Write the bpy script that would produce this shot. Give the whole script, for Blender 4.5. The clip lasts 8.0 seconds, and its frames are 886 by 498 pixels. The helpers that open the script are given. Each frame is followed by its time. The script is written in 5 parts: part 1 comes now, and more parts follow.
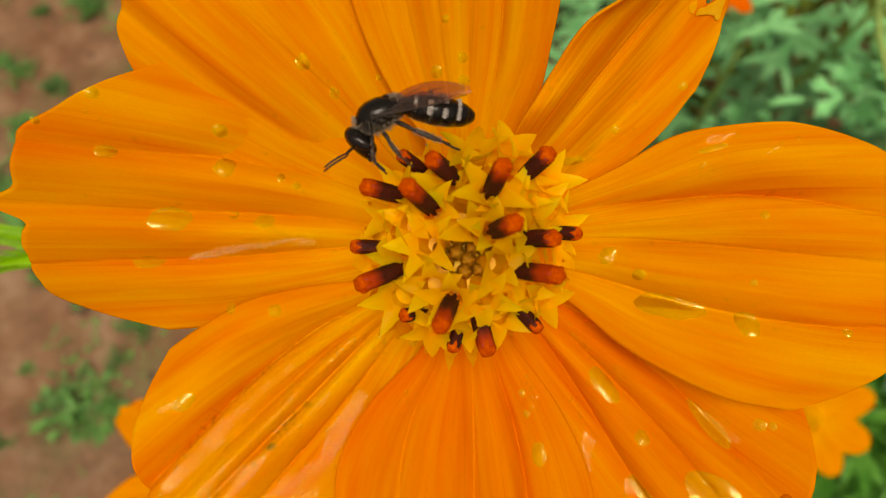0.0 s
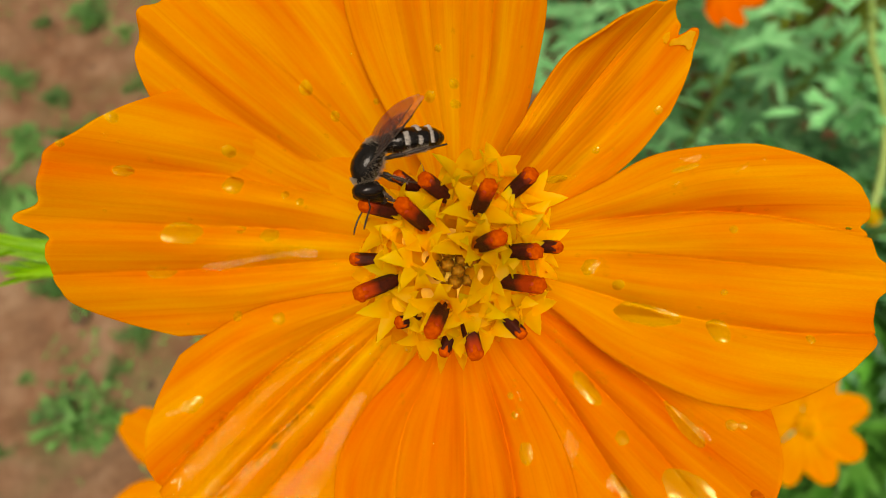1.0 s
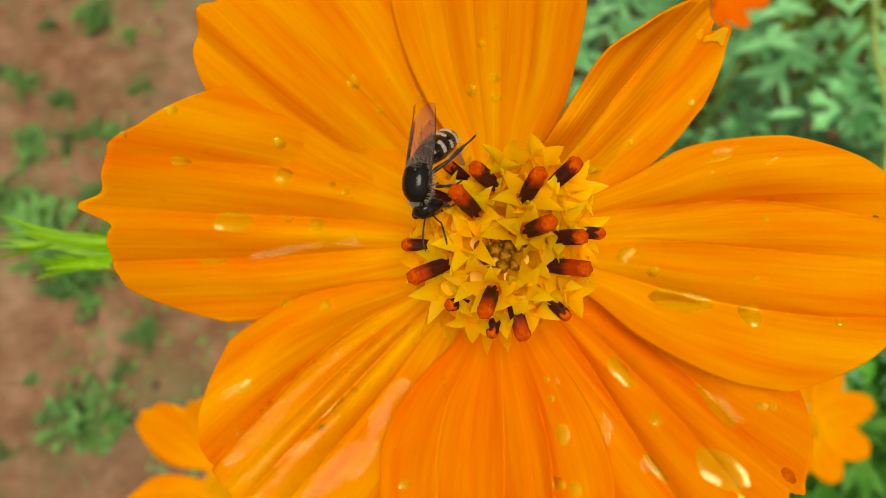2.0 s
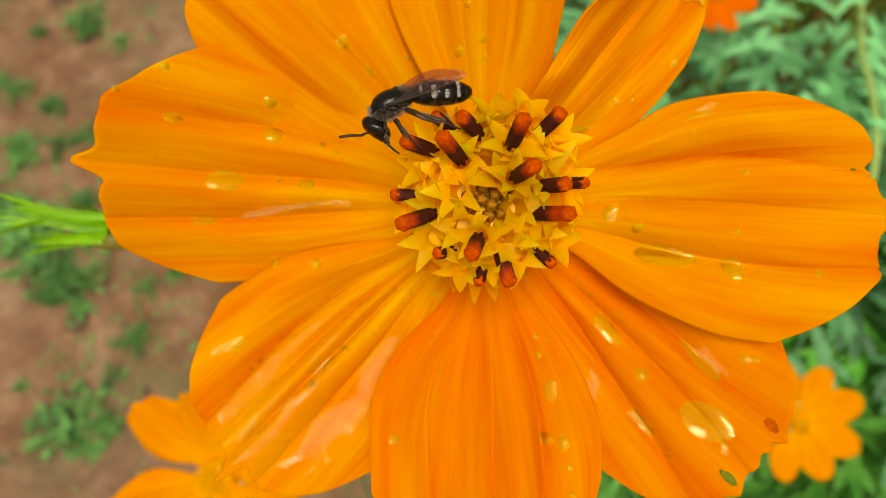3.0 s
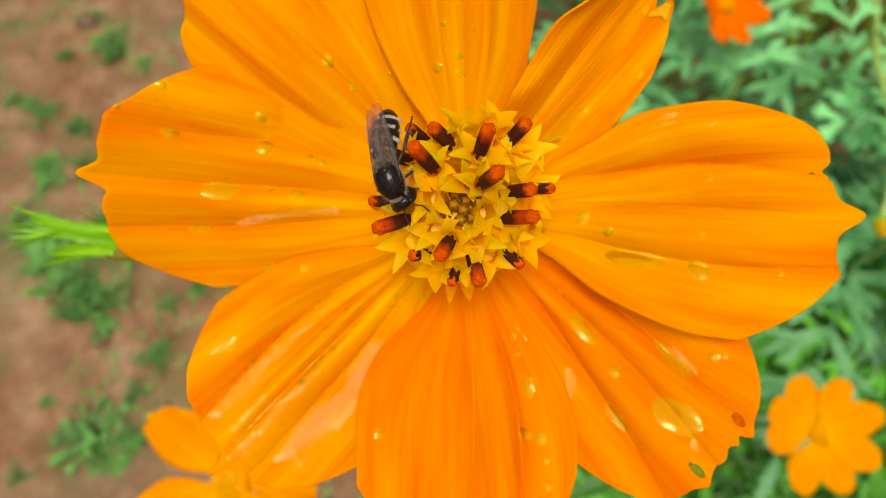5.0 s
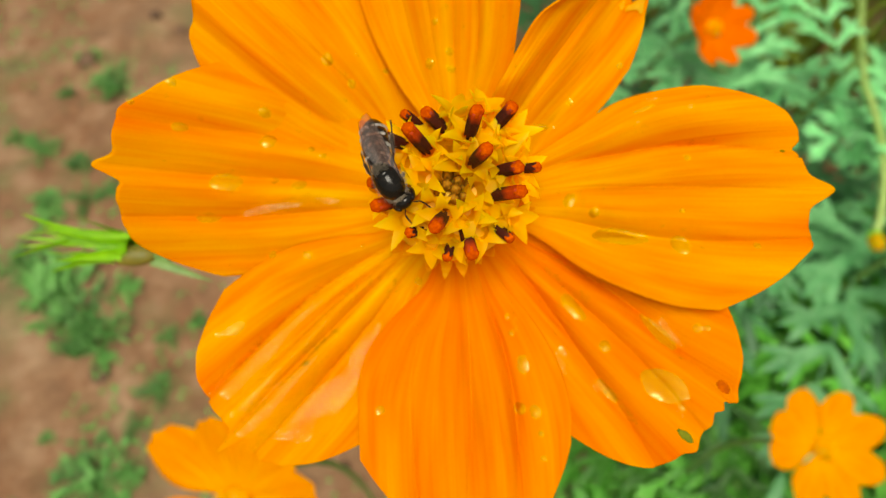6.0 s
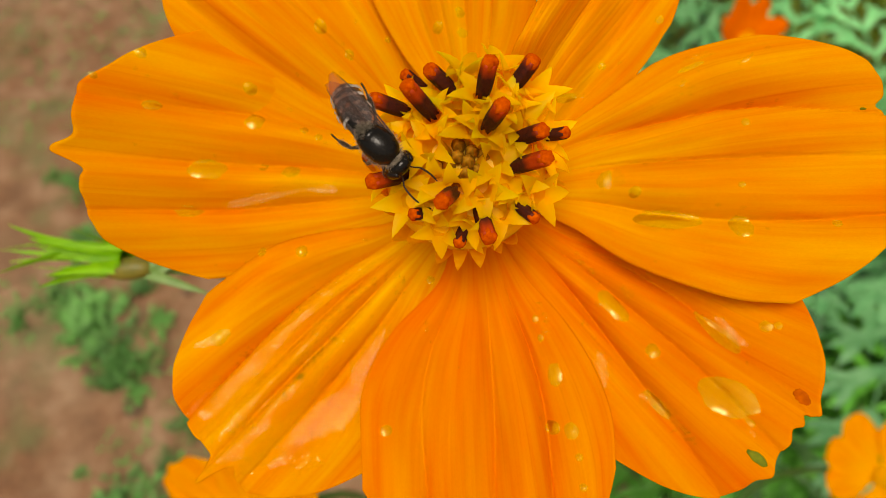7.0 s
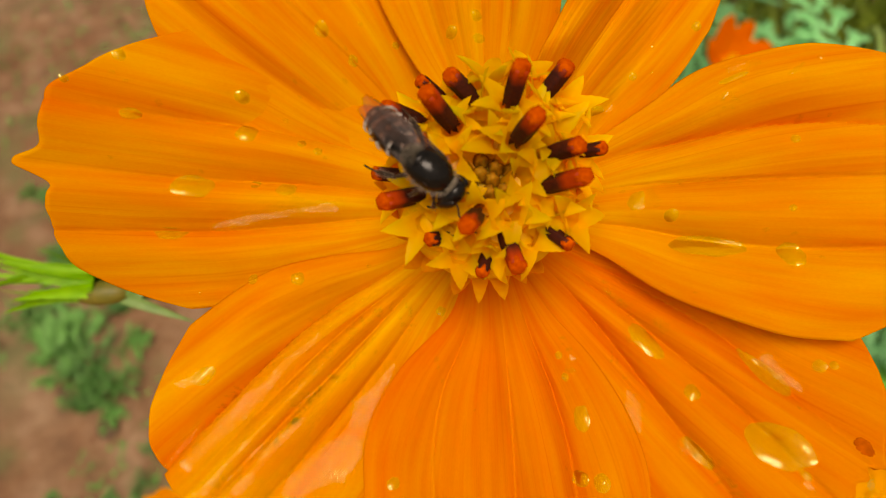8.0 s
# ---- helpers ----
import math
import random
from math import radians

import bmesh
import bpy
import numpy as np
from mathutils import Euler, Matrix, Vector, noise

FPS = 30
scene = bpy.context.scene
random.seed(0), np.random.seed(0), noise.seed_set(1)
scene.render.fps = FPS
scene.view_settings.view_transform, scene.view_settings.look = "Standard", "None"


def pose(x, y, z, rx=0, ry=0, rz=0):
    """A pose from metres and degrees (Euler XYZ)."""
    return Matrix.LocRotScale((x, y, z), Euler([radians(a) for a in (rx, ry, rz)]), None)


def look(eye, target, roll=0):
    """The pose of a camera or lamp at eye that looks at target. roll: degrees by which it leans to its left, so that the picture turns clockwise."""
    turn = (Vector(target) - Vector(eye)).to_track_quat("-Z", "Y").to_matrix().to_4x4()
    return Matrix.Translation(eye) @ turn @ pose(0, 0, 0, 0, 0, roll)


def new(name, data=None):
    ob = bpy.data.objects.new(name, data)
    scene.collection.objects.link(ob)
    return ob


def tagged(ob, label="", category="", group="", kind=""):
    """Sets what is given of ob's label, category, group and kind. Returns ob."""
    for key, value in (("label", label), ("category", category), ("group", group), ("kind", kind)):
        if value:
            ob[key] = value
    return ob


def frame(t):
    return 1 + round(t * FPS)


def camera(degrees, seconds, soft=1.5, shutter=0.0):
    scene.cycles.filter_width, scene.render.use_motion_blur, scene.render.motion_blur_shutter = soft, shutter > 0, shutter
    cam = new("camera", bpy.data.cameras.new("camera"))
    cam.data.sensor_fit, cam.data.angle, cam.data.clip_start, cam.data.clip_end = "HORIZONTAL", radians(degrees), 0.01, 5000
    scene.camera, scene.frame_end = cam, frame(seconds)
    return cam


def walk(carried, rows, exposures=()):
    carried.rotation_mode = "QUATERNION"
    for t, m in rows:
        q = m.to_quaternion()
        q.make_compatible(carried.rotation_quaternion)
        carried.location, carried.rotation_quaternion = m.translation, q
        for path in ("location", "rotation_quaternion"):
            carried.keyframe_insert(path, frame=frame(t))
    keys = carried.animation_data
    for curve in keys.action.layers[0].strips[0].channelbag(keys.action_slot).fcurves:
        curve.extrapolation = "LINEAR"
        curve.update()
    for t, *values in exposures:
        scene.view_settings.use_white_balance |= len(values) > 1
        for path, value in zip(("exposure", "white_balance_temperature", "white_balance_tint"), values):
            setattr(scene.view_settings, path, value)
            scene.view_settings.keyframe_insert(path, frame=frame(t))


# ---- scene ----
# ---- camera ----
cam = camera(65.0, 8.0, soft=0.6)
cam.data.dof.use_dof, cam.data.dof.focus_distance, cam.data.dof.aperture_fstop = True, 0.0435, 43.0
PATH = [
    (0.0, 0.00077, 0.00787, 0.61641, 27.982, 0.425, 0.506),
    (0.5, 0.00147, 0.00495, 0.61814, 28.281, 0.452, 0.635),
    (1.0, 0.00123, 0.00641, 0.61946, 28.807, 0.349, 0.47),
    (1.2, -8e-05, 0.00701, 0.62031, 28.942, 0.036, 0.238),
    (2.3, -0.00177, 0.00316, 0.6208, 29.004, 0.489, 0.54),
    (2.5, -0.00144, 0.0024, 0.62007, 29.356, 0.202, 0.305),
    (3.0, -0.00141, 0.00079, 0.61965, 29.672, -0.02, 0.0),
    (3.5, -0.0, 0.0, 0.62, 30.0, -0.0, -0.0),
    (4.0, -0.00066, -0.00066, 0.62041, 30.163, 0.249, 0.25),
    (4.2, 0.00105, -0.0002, 0.62192, 30.03, 0.575, 0.21),
    (5.3, 0.00175, -0.00242, 0.62171, 31.476, 1.82, 0.455),
    (5.5, 0.00095, -0.0033, 0.62307, 31.798, 1.475, -0.109),
    (6.0, 0.00207, -0.00634, 0.62223, 33.466, 2.259, -0.577),
    (6.5, -0.00034, -0.0024, 0.61616, 34.927, 2.832, -0.362),
    (7.0, 0.00297, -0.00397, 0.61349, 35.969, 5.092, -0.072),
    (7.5, -0.00021, -0.00285, 0.61263, 37.024, 3.114, -0.296),
    (8.0, 0.00055, -0.00038, 0.60975, 37.47, 3.706, -0.724),
]
LIGHTING = [(0.0, -0.26, 8300, 18), (0.5, -0.2, 8200, 17), (1.0, -0.15, 8000, 15), (2.5, -0.06, 7800, 13), (3.5, 0.0, 7600, 10), (4.0, 0.04, 7550, 9), (5.5, 0.17, 7500, 7), (6.0, 0.17, 7500, 5), (6.5, -0.1, 8000, 13), (7.0, -0.07, 7850, 13), (8.0, -0.18, 8700, 19)]
walk(cam, [(t, pose(x, y, z, rx, ry, rz)) for t, x, y, z, rx, ry, rz in PATH], LIGHTING)

# ---- world, sun, exposure: a bright overcast sky after rain ----
world = bpy.data.worlds.new("overcast_sky")
scene.world = world
world.use_nodes = True
wn, wl = world.node_tree.nodes, world.node_tree.links
sky = wn.new("ShaderNodeTexSky")
sky.sky_type, sky.sun_disc = "NISHITA", False
SUN_EL, SUN_ROT = 69.0, 178.0
sky.sun_elevation, sky.sun_rotation = radians(SUN_EL), radians(SUN_ROT)
sky.air_density, sky.dust_density, sky.ozone_density = 1.0, 4.0, 1.0
wn["Background"].inputs["Strength"].default_value = 0.072
cloud = wn.new("ShaderNodeHueSaturation")
cloud.inputs["Saturation"].default_value, cloud.inputs["Value"].default_value = 0.15, 1.25
wl.new(sky.outputs[0], cloud.inputs["Color"])
wl.new(cloud.outputs[0], wn["Background"].inputs["Color"])
sun = new("sun", bpy.data.lights.new("sun", "SUN"))
sun.data.energy, sun.data.angle, sun.data.color = 2.2, radians(28), (1.0, 0.97, 0.92)
sun_way = Vector((math.sin(radians(SUN_ROT)) * math.cos(radians(SUN_EL)), math.cos(radians(SUN_ROT)) * math.cos(radians(SUN_EL)), math.sin(radians(SUN_EL))))
sun.matrix_world = look(sun_way * 5, (0, 0, 0))

# ---- materials ----
def material(name, rough=0.5, metal=0.0, spec=0.5):
    m = bpy.data.materials.new(name)
    m.use_nodes = True
    b = m.node_tree.nodes["Principled BSDF"]
    b.inputs["Roughness"].default_value, b.inputs["Metallic"].default_value = rough, metal
    b.inputs["Specular IOR Level"].default_value = spec
    return m, m.node_tree.nodes, m.node_tree.links, b


def noise_node(n, l, vector, scale, detail=4.0, rough=0.55, stretch=None):
    """A noise texture on a coordinate, optionally stretched."""
    t = n.new("ShaderNodeTexNoise")
    t.inputs["Scale"].default_value, t.inputs["Detail"].default_value, t.inputs["Roughness"].default_value = scale, detail, rough
    if stretch:
        mp = n.new("ShaderNodeMapping")
        mp.inputs["Scale"].default_value = stretch
        l.new(vector, mp.inputs["Vector"])
        vector = mp.outputs[0]
    l.new(vector, t.inputs["Vector"])
    return t.outputs["Fac"]


def ramp(n, l, fac, *stops):
    r = n.new("ShaderNodeValToRGB")
    r.color_ramp.elements[0].position, r.color_ramp.elements[0].color = stops[0][0], (*stops[0][1], 1)
    r.color_ramp.elements[1].position, r.color_ramp.elements[1].color = stops[-1][0], (*stops[-1][1], 1)
    for p, c in stops[1:-1]:
        e = r.color_ramp.elements.new(p)
        e.color = (*c, 1)
    l.new(fac, r.inputs[0])
    return r.outputs[0]


def mix(n, l, fac, a, b, mode="MIX"):
    x = n.new("ShaderNodeMix")
    x.data_type, x.blend_type = "RGBA", mode
    for sock, v in ((x.inputs["Factor"], fac), (x.inputs["A"], a), (x.inputs["B"], b)):
        if isinstance(v, (float, int)):
            sock.default_value = v
        elif isinstance(v, tuple):
            sock.default_value = (*v, 1)
        else:
            l.new(v, sock)
    return x.outputs["Result"]


def bump(n, l, b, height, strength, distance):
    k = n.new("ShaderNodeBump")
    k.inputs["Strength"].default_value, k.inputs["Distance"].default_value = strength, distance
    l.new(height, k.inputs["Height"])
    l.new(k.outputs[0], b.inputs["Normal"])
    return k


def leafy(n, l, b, colour, share):
    """Adds light that passes through a thin leaf or petal."""
    tr, mx = n.new("ShaderNodeBsdfTranslucent"), n.new("ShaderNodeMixShader")
    mx.inputs[0].default_value = share
    if isinstance(colour, tuple):
        tr.inputs["Color"].default_value = (*colour, 1)
    else:
        l.new(colour, tr.inputs["Color"])
    l.new(b.outputs[0], mx.inputs[1])
    l.new(tr.outputs[0], mx.inputs[2])
    l.new(mx.outputs[0], n["Material Output"].inputs["Surface"])


def petal_material(name, deep, light, rough, share=0.3, foot=1.0):
    """Streaks run along the petal: u is along it, v across."""
    m, n, l, b = material(name, rough, spec=0.01)
    uv = n.new("ShaderNodeUVMap").outputs[0]
    fine = noise_node(n, l, uv, 1.0, 5.0, 0.6, (1.4, 24.0, 1.0))
    broad = noise_node(n, l, uv, 1.0, 3.0, 0.5, (1.1, 5.0, 1.0))
    both = mix(n, l, 0.65, fine, broad)
    col = ramp(n, l, both, (0.27, deep), (0.73, light))
    sep = n.new("ShaderNodeSeparateXYZ")
    l.new(uv, sep.inputs[0])
    # through-light and shade along the petal, put into its colour; low foot means darker
    warm = ramp(n, l, sep.outputs[0], (0.0, (1.0, foot, 1.0)), (0.3, (1.0, foot - (foot > 0.9) * 0.05, 1.0)), (0.6, (1.0, 0.84, 1.0)), (1.0, (1.0, 0.81, 1.0)))
    col = mix(n, l, 1.0, col, warm, "MULTIPLY")
    line = noise_node(n, l, uv, 1.0, 2.0, 0.5, (0.7, 55.0, 1.0))
    col = mix(n, l, 1.0, col, ramp(n, l, line, (0.3, (0.95, 0.86, 0.8)), (0.4, (1.0, 1.0, 1.0))), "MULTIPLY")
    grain = noise_node(n, l, uv, 1.0, 3.0, 0.7, (90.0, 230.0, 1.0))
    col = mix(n, l, 1.0, col, ramp(n, l, grain, (0.3, (0.97, 0.9, 0.9)), (0.7, (1.0, 1.0, 1.0))), "MULTIPLY")
    l.new(col, b.inputs["Base Color"])
    wet = noise_node(n, l, n.new("ShaderNodeTexCoord").outputs["Object"], 160.0, 3.0, 0.5)
    l.new(ramp(n, l, wet, (0.4, (rough - 0.12,) * 3), (0.62, (rough + 0.12,) * 3)), b.inputs["Roughness"])
    vein = noise_node(n, l, uv, 1.0, 4.0, 0.6, (1.2, 60.0, 1.0))
    bump(n, l, b, vein, 0.22, 0.00025)
    leafy(n, l, b, col, share)
    return m


ORANGE = petal_material("orange_petal", (0.87, 0.185, 0.0), (0.99, 0.7, 0.0), 0.42)
# the same orange with the lower petals' shade, deepest at the foot, painted in
SHADED_ORANGE = petal_material("shaded_orange_petal", (0.86, 0.16, 0.0), (0.97, 0.55, 0.0), 0.42, foot=0.72)
YELLOW_ORANGE = petal_material("yellow_orange_petal", (0.93, 0.34, 0.0), (0.98, 0.58, 0.003), 0.5)
RED_ORANGE = petal_material("red_orange_petal", (0.88, 0.19, 0.004), (0.95, 0.28, 0.006), 0.5)


def plain(name, dark, light, rough, scale, relief=0.0, share=0.0, spec=0.5, random_tint=0.0, ripe=None):
    """A surface of two shades mottled at two scales."""
    m, n, l, b = material(name, rough, spec=spec)
    co = n.new("ShaderNodeTexCoord").outputs["Object"]
    small, large = noise_node(n, l, co, scale * 6, 5.0), noise_node(n, l, co, scale, 3.0)
    both = mix(n, l, 0.5, small, large)
    col = ramp(n, l, both, (0.36, dark), (0.64, light))
    if ripe:
        sep, up = n.new("ShaderNodeSeparateXYZ"), n.new("ShaderNodeMapRange")
        l.new(co, sep.inputs[0])
        up.inputs["From Min"].default_value, up.inputs["From Max"].default_value = ripe[0], ripe[1]
        l.new(sep.outputs[2], up.inputs["Value"])
        col = mix(n, l, up.outputs[0], col, ripe[2])
    if random_tint:
        hs, info, mm = n.new("ShaderNodeHueSaturation"), n.new("ShaderNodeObjectInfo"), n.new("ShaderNodeMapRange")
        mm.inputs["To Min"].default_value, mm.inputs["To Max"].default_value = 1.0 - random_tint, 1.0 + random_tint
        l.new(info.outputs["Random"], mm.inputs["Value"])
        l.new(mm.outputs[0], hs.inputs["Value"])
        l.new(col, hs.inputs["Color"])
        col = hs.outputs[0]
    l.new(col, b.inputs["Base Color"])
    if relief:
        bump(n, l, b, small, 0.6, relief)
    if share:
        leafy(n, l, b, col, share)
    return m


COROLLA = plain("yellow_corolla", (0.98, 0.6, 0.008), (0.99, 0.74, 0.015), 0.42, 300, 0.00008, 0.72, spec=0.16, random_tint=0.1, ripe=(-0.0002, 0.001, (0.99, 0.86, 0.03)))
PALEA = plain("pale_scale", (0.88, 0.46, 0.008), (0.95, 0.6, 0.03), 0.5, 300, 0.00005, 0.45, spec=0.0)
BUD_FLORET = plain("olive_floret_bud", (0.22, 0.09, 0.005), (0.5, 0.26, 0.018), 0.6, 500, 0.00008, spec=0.1)
ANTHER = plain("dark_anther", (0.022, 0.004, 0.002), (0.085, 0.012, 0.004), 0.55, 700, 0.00006, spec=0.2, ripe=(0.0014, 0.0021, (0.44, 0.04, 0.002)))
POLLEN = plain("red_pollen", (0.42, 0.04, 0.0), (0.7, 0.115, 0.002), 0.7, 700, 0.00006, spec=0.02)
DISC = plain("disc_base", (0.85, 0.46, 0.008), (0.94, 0.6, 0.015), 0.6, 400, 0.0001)
LEAF = plain("blue_green_leaf", (0.08, 0.36, 0.115), (0.25, 0.63, 0.275), 0.45, 22, 0.0001, 0.22, spec=0.32, random_tint=0.65)
VIVID_LEAF = plain("vivid_green_leaf", (0.042, 0.25, 0.02), (0.16, 0.5, 0.07), 0.42, 22, 0.0001, 0.25, spec=0.35, random_tint=0.7)
FRESH = plain("fresh_green", (0.2, 0.55, 0.006), (0.36, 0.75, 0.015), 0.5, 120, 0.0001, 0.3, random_tint=0.2)
PALE_STEM = plain("pale_green_stem", (0.27, 0.47, 0.1), (0.42, 0.6, 0.18), 0.5, 80, 0.0001)
STEM = plain("green_stem", (0.1, 0.22, 0.04), (0.19, 0.33, 0.08), 0.5, 80, 0.0001)
WEED = plain("weed_green", (0.075, 0.25, 0.045), (0.18, 0.46, 0.11), 0.55, 50, 0.0002, 0.25, random_tint=0.35)
GRASS = plain("olive_grass", (0.1, 0.17, 0.012), (0.26, 0.36, 0.03), 0.5, 30, 0.0, 0.25)
STONE = plain("brown_stone", (0.11, 0.055, 0.03), (0.2, 0.12, 0.07), 0.8, 60, 0.001, random_tint=0.25)
SEPAL = plain("brown_green_sepal", (0.11, 0.12, 0.01), (0.24, 0.19, 0.02), 0.5, 200, 0.0001)
CHITIN = plain("black_chitin", (0.003, 0.003, 0.0025), (0.012, 0.009, 0.006), 0.13, 900, 0.00003, spec=0.25)
EYE_MAT = plain("dark_eye", (0.006, 0.004, 0.003), (0.014, 0.008, 0.006), 0.2, 1500, 0.00001, spec=0.3)
LEG = plain("dark_leg", (0.012, 0.008, 0.006), (0.05, 0.03, 0.018), 0.42, 900, 0.00003, spec=0.35)
BAND = plain("pale_hair_band", (0.36, 0.33, 0.29), (0.68, 0.64, 0.58), 0.8, 1200, 0.00005)
HAIR = plain("grey_hair", (0.2, 0.165, 0.115), (0.46, 0.38, 0.28), 0.7, 900)
GREEN_BLEMISH = plain("green_blemish", (0.07, 0.11, 0.003), (0.24, 0.25, 0.008), 0.6, 400, spec=0.1)
BROWN_BLEMISH = plain("brown_blemish", (0.36, 0.055, 0.001), (0.62, 0.12, 0.001), 0.6, 400, spec=0.05)


def soil_material():
    m, n, l, b = material("wet_brown_soil", 0.72, spec=0.5)
    co = n.new("ShaderNodeTexCoord").outputs["Object"]
    big, mid, fine = noise_node(n, l, co, 5.0, 4.0), noise_node(n, l, co, 26.0, 5.0, 0.65), noise_node(n, l, co, 170.0, 5.0, 0.65)
    a = ramp(n, l, mid, (0.36, (0.1, 0.045, 0.018)), (0.5, (0.24, 0.115, 0.05)), (0.66, (0.52, 0.35, 0.22)))
    c = ramp(n, l, big, (0.4, (0.32, 0.125, 0.048)), (0.6, (0.44, 0.275, 0.155)))
    col = mix(n, l, 0.45, a, c)
    col = mix(n, l, 0.35, col, ramp(n, l, fine, (0.35, (0.07, 0.03, 0.013)), (0.65, (0.31, 0.18, 0.095))))
    green = ramp(n, l, noise_node(n, l, co, 9.0, 6.0, 0.7), (0.5, (0, 0, 0)), (0.66, (0.65, 0.65, 0.65)))
    col = mix(n, l, green, col, (0.13, 0.17, 0.055))
    l.new(col, b.inputs["Base Color"])
    bump(n, l, b, fine, 0.8, 0.004)
    return m


SOIL = soil_material()


def water_material(name, gathered, mirror, rim):
    """Clear water: light goes through it, the sky is mirrored in it, and a yellow diffuse layer with turned normals
    paints the light gathered in a drop on the side away from its source.
    """
    m, n, l, b = material(name, 0.02)
    clear, gloss, painted_glow = n.new("ShaderNodeBsdfTransparent"), n.new("ShaderNodeBsdfGlossy"), n.new("ShaderNodeBsdfDiffuse")
    lit, skin = n.new("ShaderNodeMixShader"), n.new("ShaderNodeMixShader")
    gloss.inputs["Roughness"].default_value, gloss.inputs["Color"].default_value = 0.04, (1.0, 0.97, 0.5, 1)
    # the yellow of light focused on the petal, put into a diffuse colour
    painted_glow.inputs["Color"].default_value = (1.0, 0.74, 0.008, 1)
    co, turn, way = n.new("ShaderNodeTexCoord"), n.new("ShaderNodeMapping"), n.new("ShaderNodeVectorTransform")
    turn.inputs["Scale"].default_value, turn.inputs["Location"].default_value = (-1.2, -1.2, 0.1), (0.0, 0.0, 1.05)
    way.vector_type, way.convert_from, way.convert_to = "NORMAL", "OBJECT", "WORLD"
    edge, steep, share = n.new("ShaderNodeLayerWeight"), n.new("ShaderNodeMath"), n.new("ShaderNodeMapRange")
    steep.operation, steep.inputs[1].default_value = "POWER", 4.0
    share.inputs["To Min"].default_value, share.inputs["To Max"].default_value = mirror, rim
    lit.inputs[0].default_value = gathered
    l.new(edge.outputs["Facing"], steep.inputs[0])
    l.new(steep.outputs[0], share.inputs["Value"])
    l.new(co.outputs["Normal"], turn.inputs["Vector"])
    l.new(turn.outputs[0], way.inputs["Vector"])
    l.new(way.outputs[0], painted_glow.inputs["Normal"])
    l.new(clear.outputs[0], lit.inputs[1])
    l.new(painted_glow.outputs[0], lit.inputs[2])
    l.new(share.outputs[0], skin.inputs[0])
    l.new(lit.outputs[0], skin.inputs[1])
    l.new(gloss.outputs[0], skin.inputs[2])
    l.new(skin.outputs[0], n["Material Output"].inputs["Surface"])
    n.remove(b)
    return m


WATER = water_material("clear_water", 0.25, 0.042, 0.28)
BEAD = water_material("water_bead", 0.05, 0.02, 0.1)
FILM = water_material("thin_water", 0.04, 0.0065, 0.12)


def wing_material():
    m, n, l, b = material("smoky_wing", 0.34)
    co = n.new("ShaderNodeTexCoord").outputs["Object"]
    b.inputs["Base Color"].default_value = (0.22, 0.155, 0.13, 1)
    b.inputs["Specular IOR Level"].default_value = 0.45
    bump(n, l, b, noise_node(n, l, co, 900.0, 3.0), 0.25, 0.00005)
    tr, mx, sheen, top = n.new("ShaderNodeBsdfTransparent"), n.new("ShaderNodeMixShader"), n.new("ShaderNodeBsdfGlossy"), n.new("ShaderNodeMixShader")
    tr.inputs["Color"].default_value = (0.8, 0.66, 0.59, 1)
    sheen.inputs["Roughness"].default_value, sheen.inputs["Color"].default_value = 0.48, (1.0, 0.93, 0.93, 1)
    mx.inputs[0].default_value, top.inputs[0].default_value = 0.93, 0.018
    l.new(b.outputs[0], mx.inputs[1])
    l.new(tr.outputs[0], mx.inputs[2])
    l.new(mx.outputs[0], top.inputs[1])
    l.new(sheen.outputs[0], top.inputs[2])
    l.new(top.outputs[0], n["Material Output"].inputs["Surface"])
    return m


WING = wing_material()

# ---- mesh helpers (built in millimetres, kept in metres) ----
MM = 0.001


def mesh(name, bm, mat, scale=MM, smooth=True):
    bmesh.ops.scale(bm, vec=(scale,) * 3, verts=bm.verts)
    if mat not in (WATER, FILM, BEAD):
        bmesh.ops.recalc_face_normals(bm, faces=bm.faces)
    me = bpy.data.meshes.new(name)
    bm.to_mesh(me)
    bm.free()
    if smooth:
        me.shade_smooth()
    me.materials.append(mat)
    return me


def part(name, bm, mat, parent=None, label="", scale=MM, smooth=True, m=None):
    """Links a bmesh as one mesh object under a thing or a part."""
    ob = new(name, bm if isinstance(bm, bpy.types.Mesh) else mesh(name, bm, mat, scale, smooth))
    if parent:
        ob.parent = parent
    if m:
        ob.matrix_basis = m
    return tagged(ob, label) if label else ob


def empty(name, m, label, category, group=""):
    ob = new(name)
    ob.empty_display_size = 0.01
    ob.matrix_basis = m
    return tagged(ob, label, category, group)


def tube(bm, points, radii, sides=8, cap=True):
    """A tapered tube along points."""
    pts = [Vector(p) for p in points]
    rings = []
    side = None
    for i, p in enumerate(pts):
        d = (pts[min(i + 1, len(pts) - 1)] - pts[max(i - 1, 0)]).normalized()
        side = d.orthogonal().normalized() if side is None else (side - d * side.dot(d)).normalized()
        up = d.cross(side)
        r = radii[i] if isinstance(radii, (list, tuple)) else radii
        rings.append([bm.verts.new(p + (side * math.cos(2 * math.pi * k / sides) + up * math.sin(2 * math.pi * k / sides)) * r) for k in range(sides)])
    for a, b in zip(rings, rings[1:]):
        for k in range(sides):
            bm.faces.new((a[k], a[(k + 1) % sides], b[(k + 1) % sides], b[k]))
    if cap:
        bm.faces.new(rings[0][::-1])
        bm.faces.new(rings[-1])
    return rings


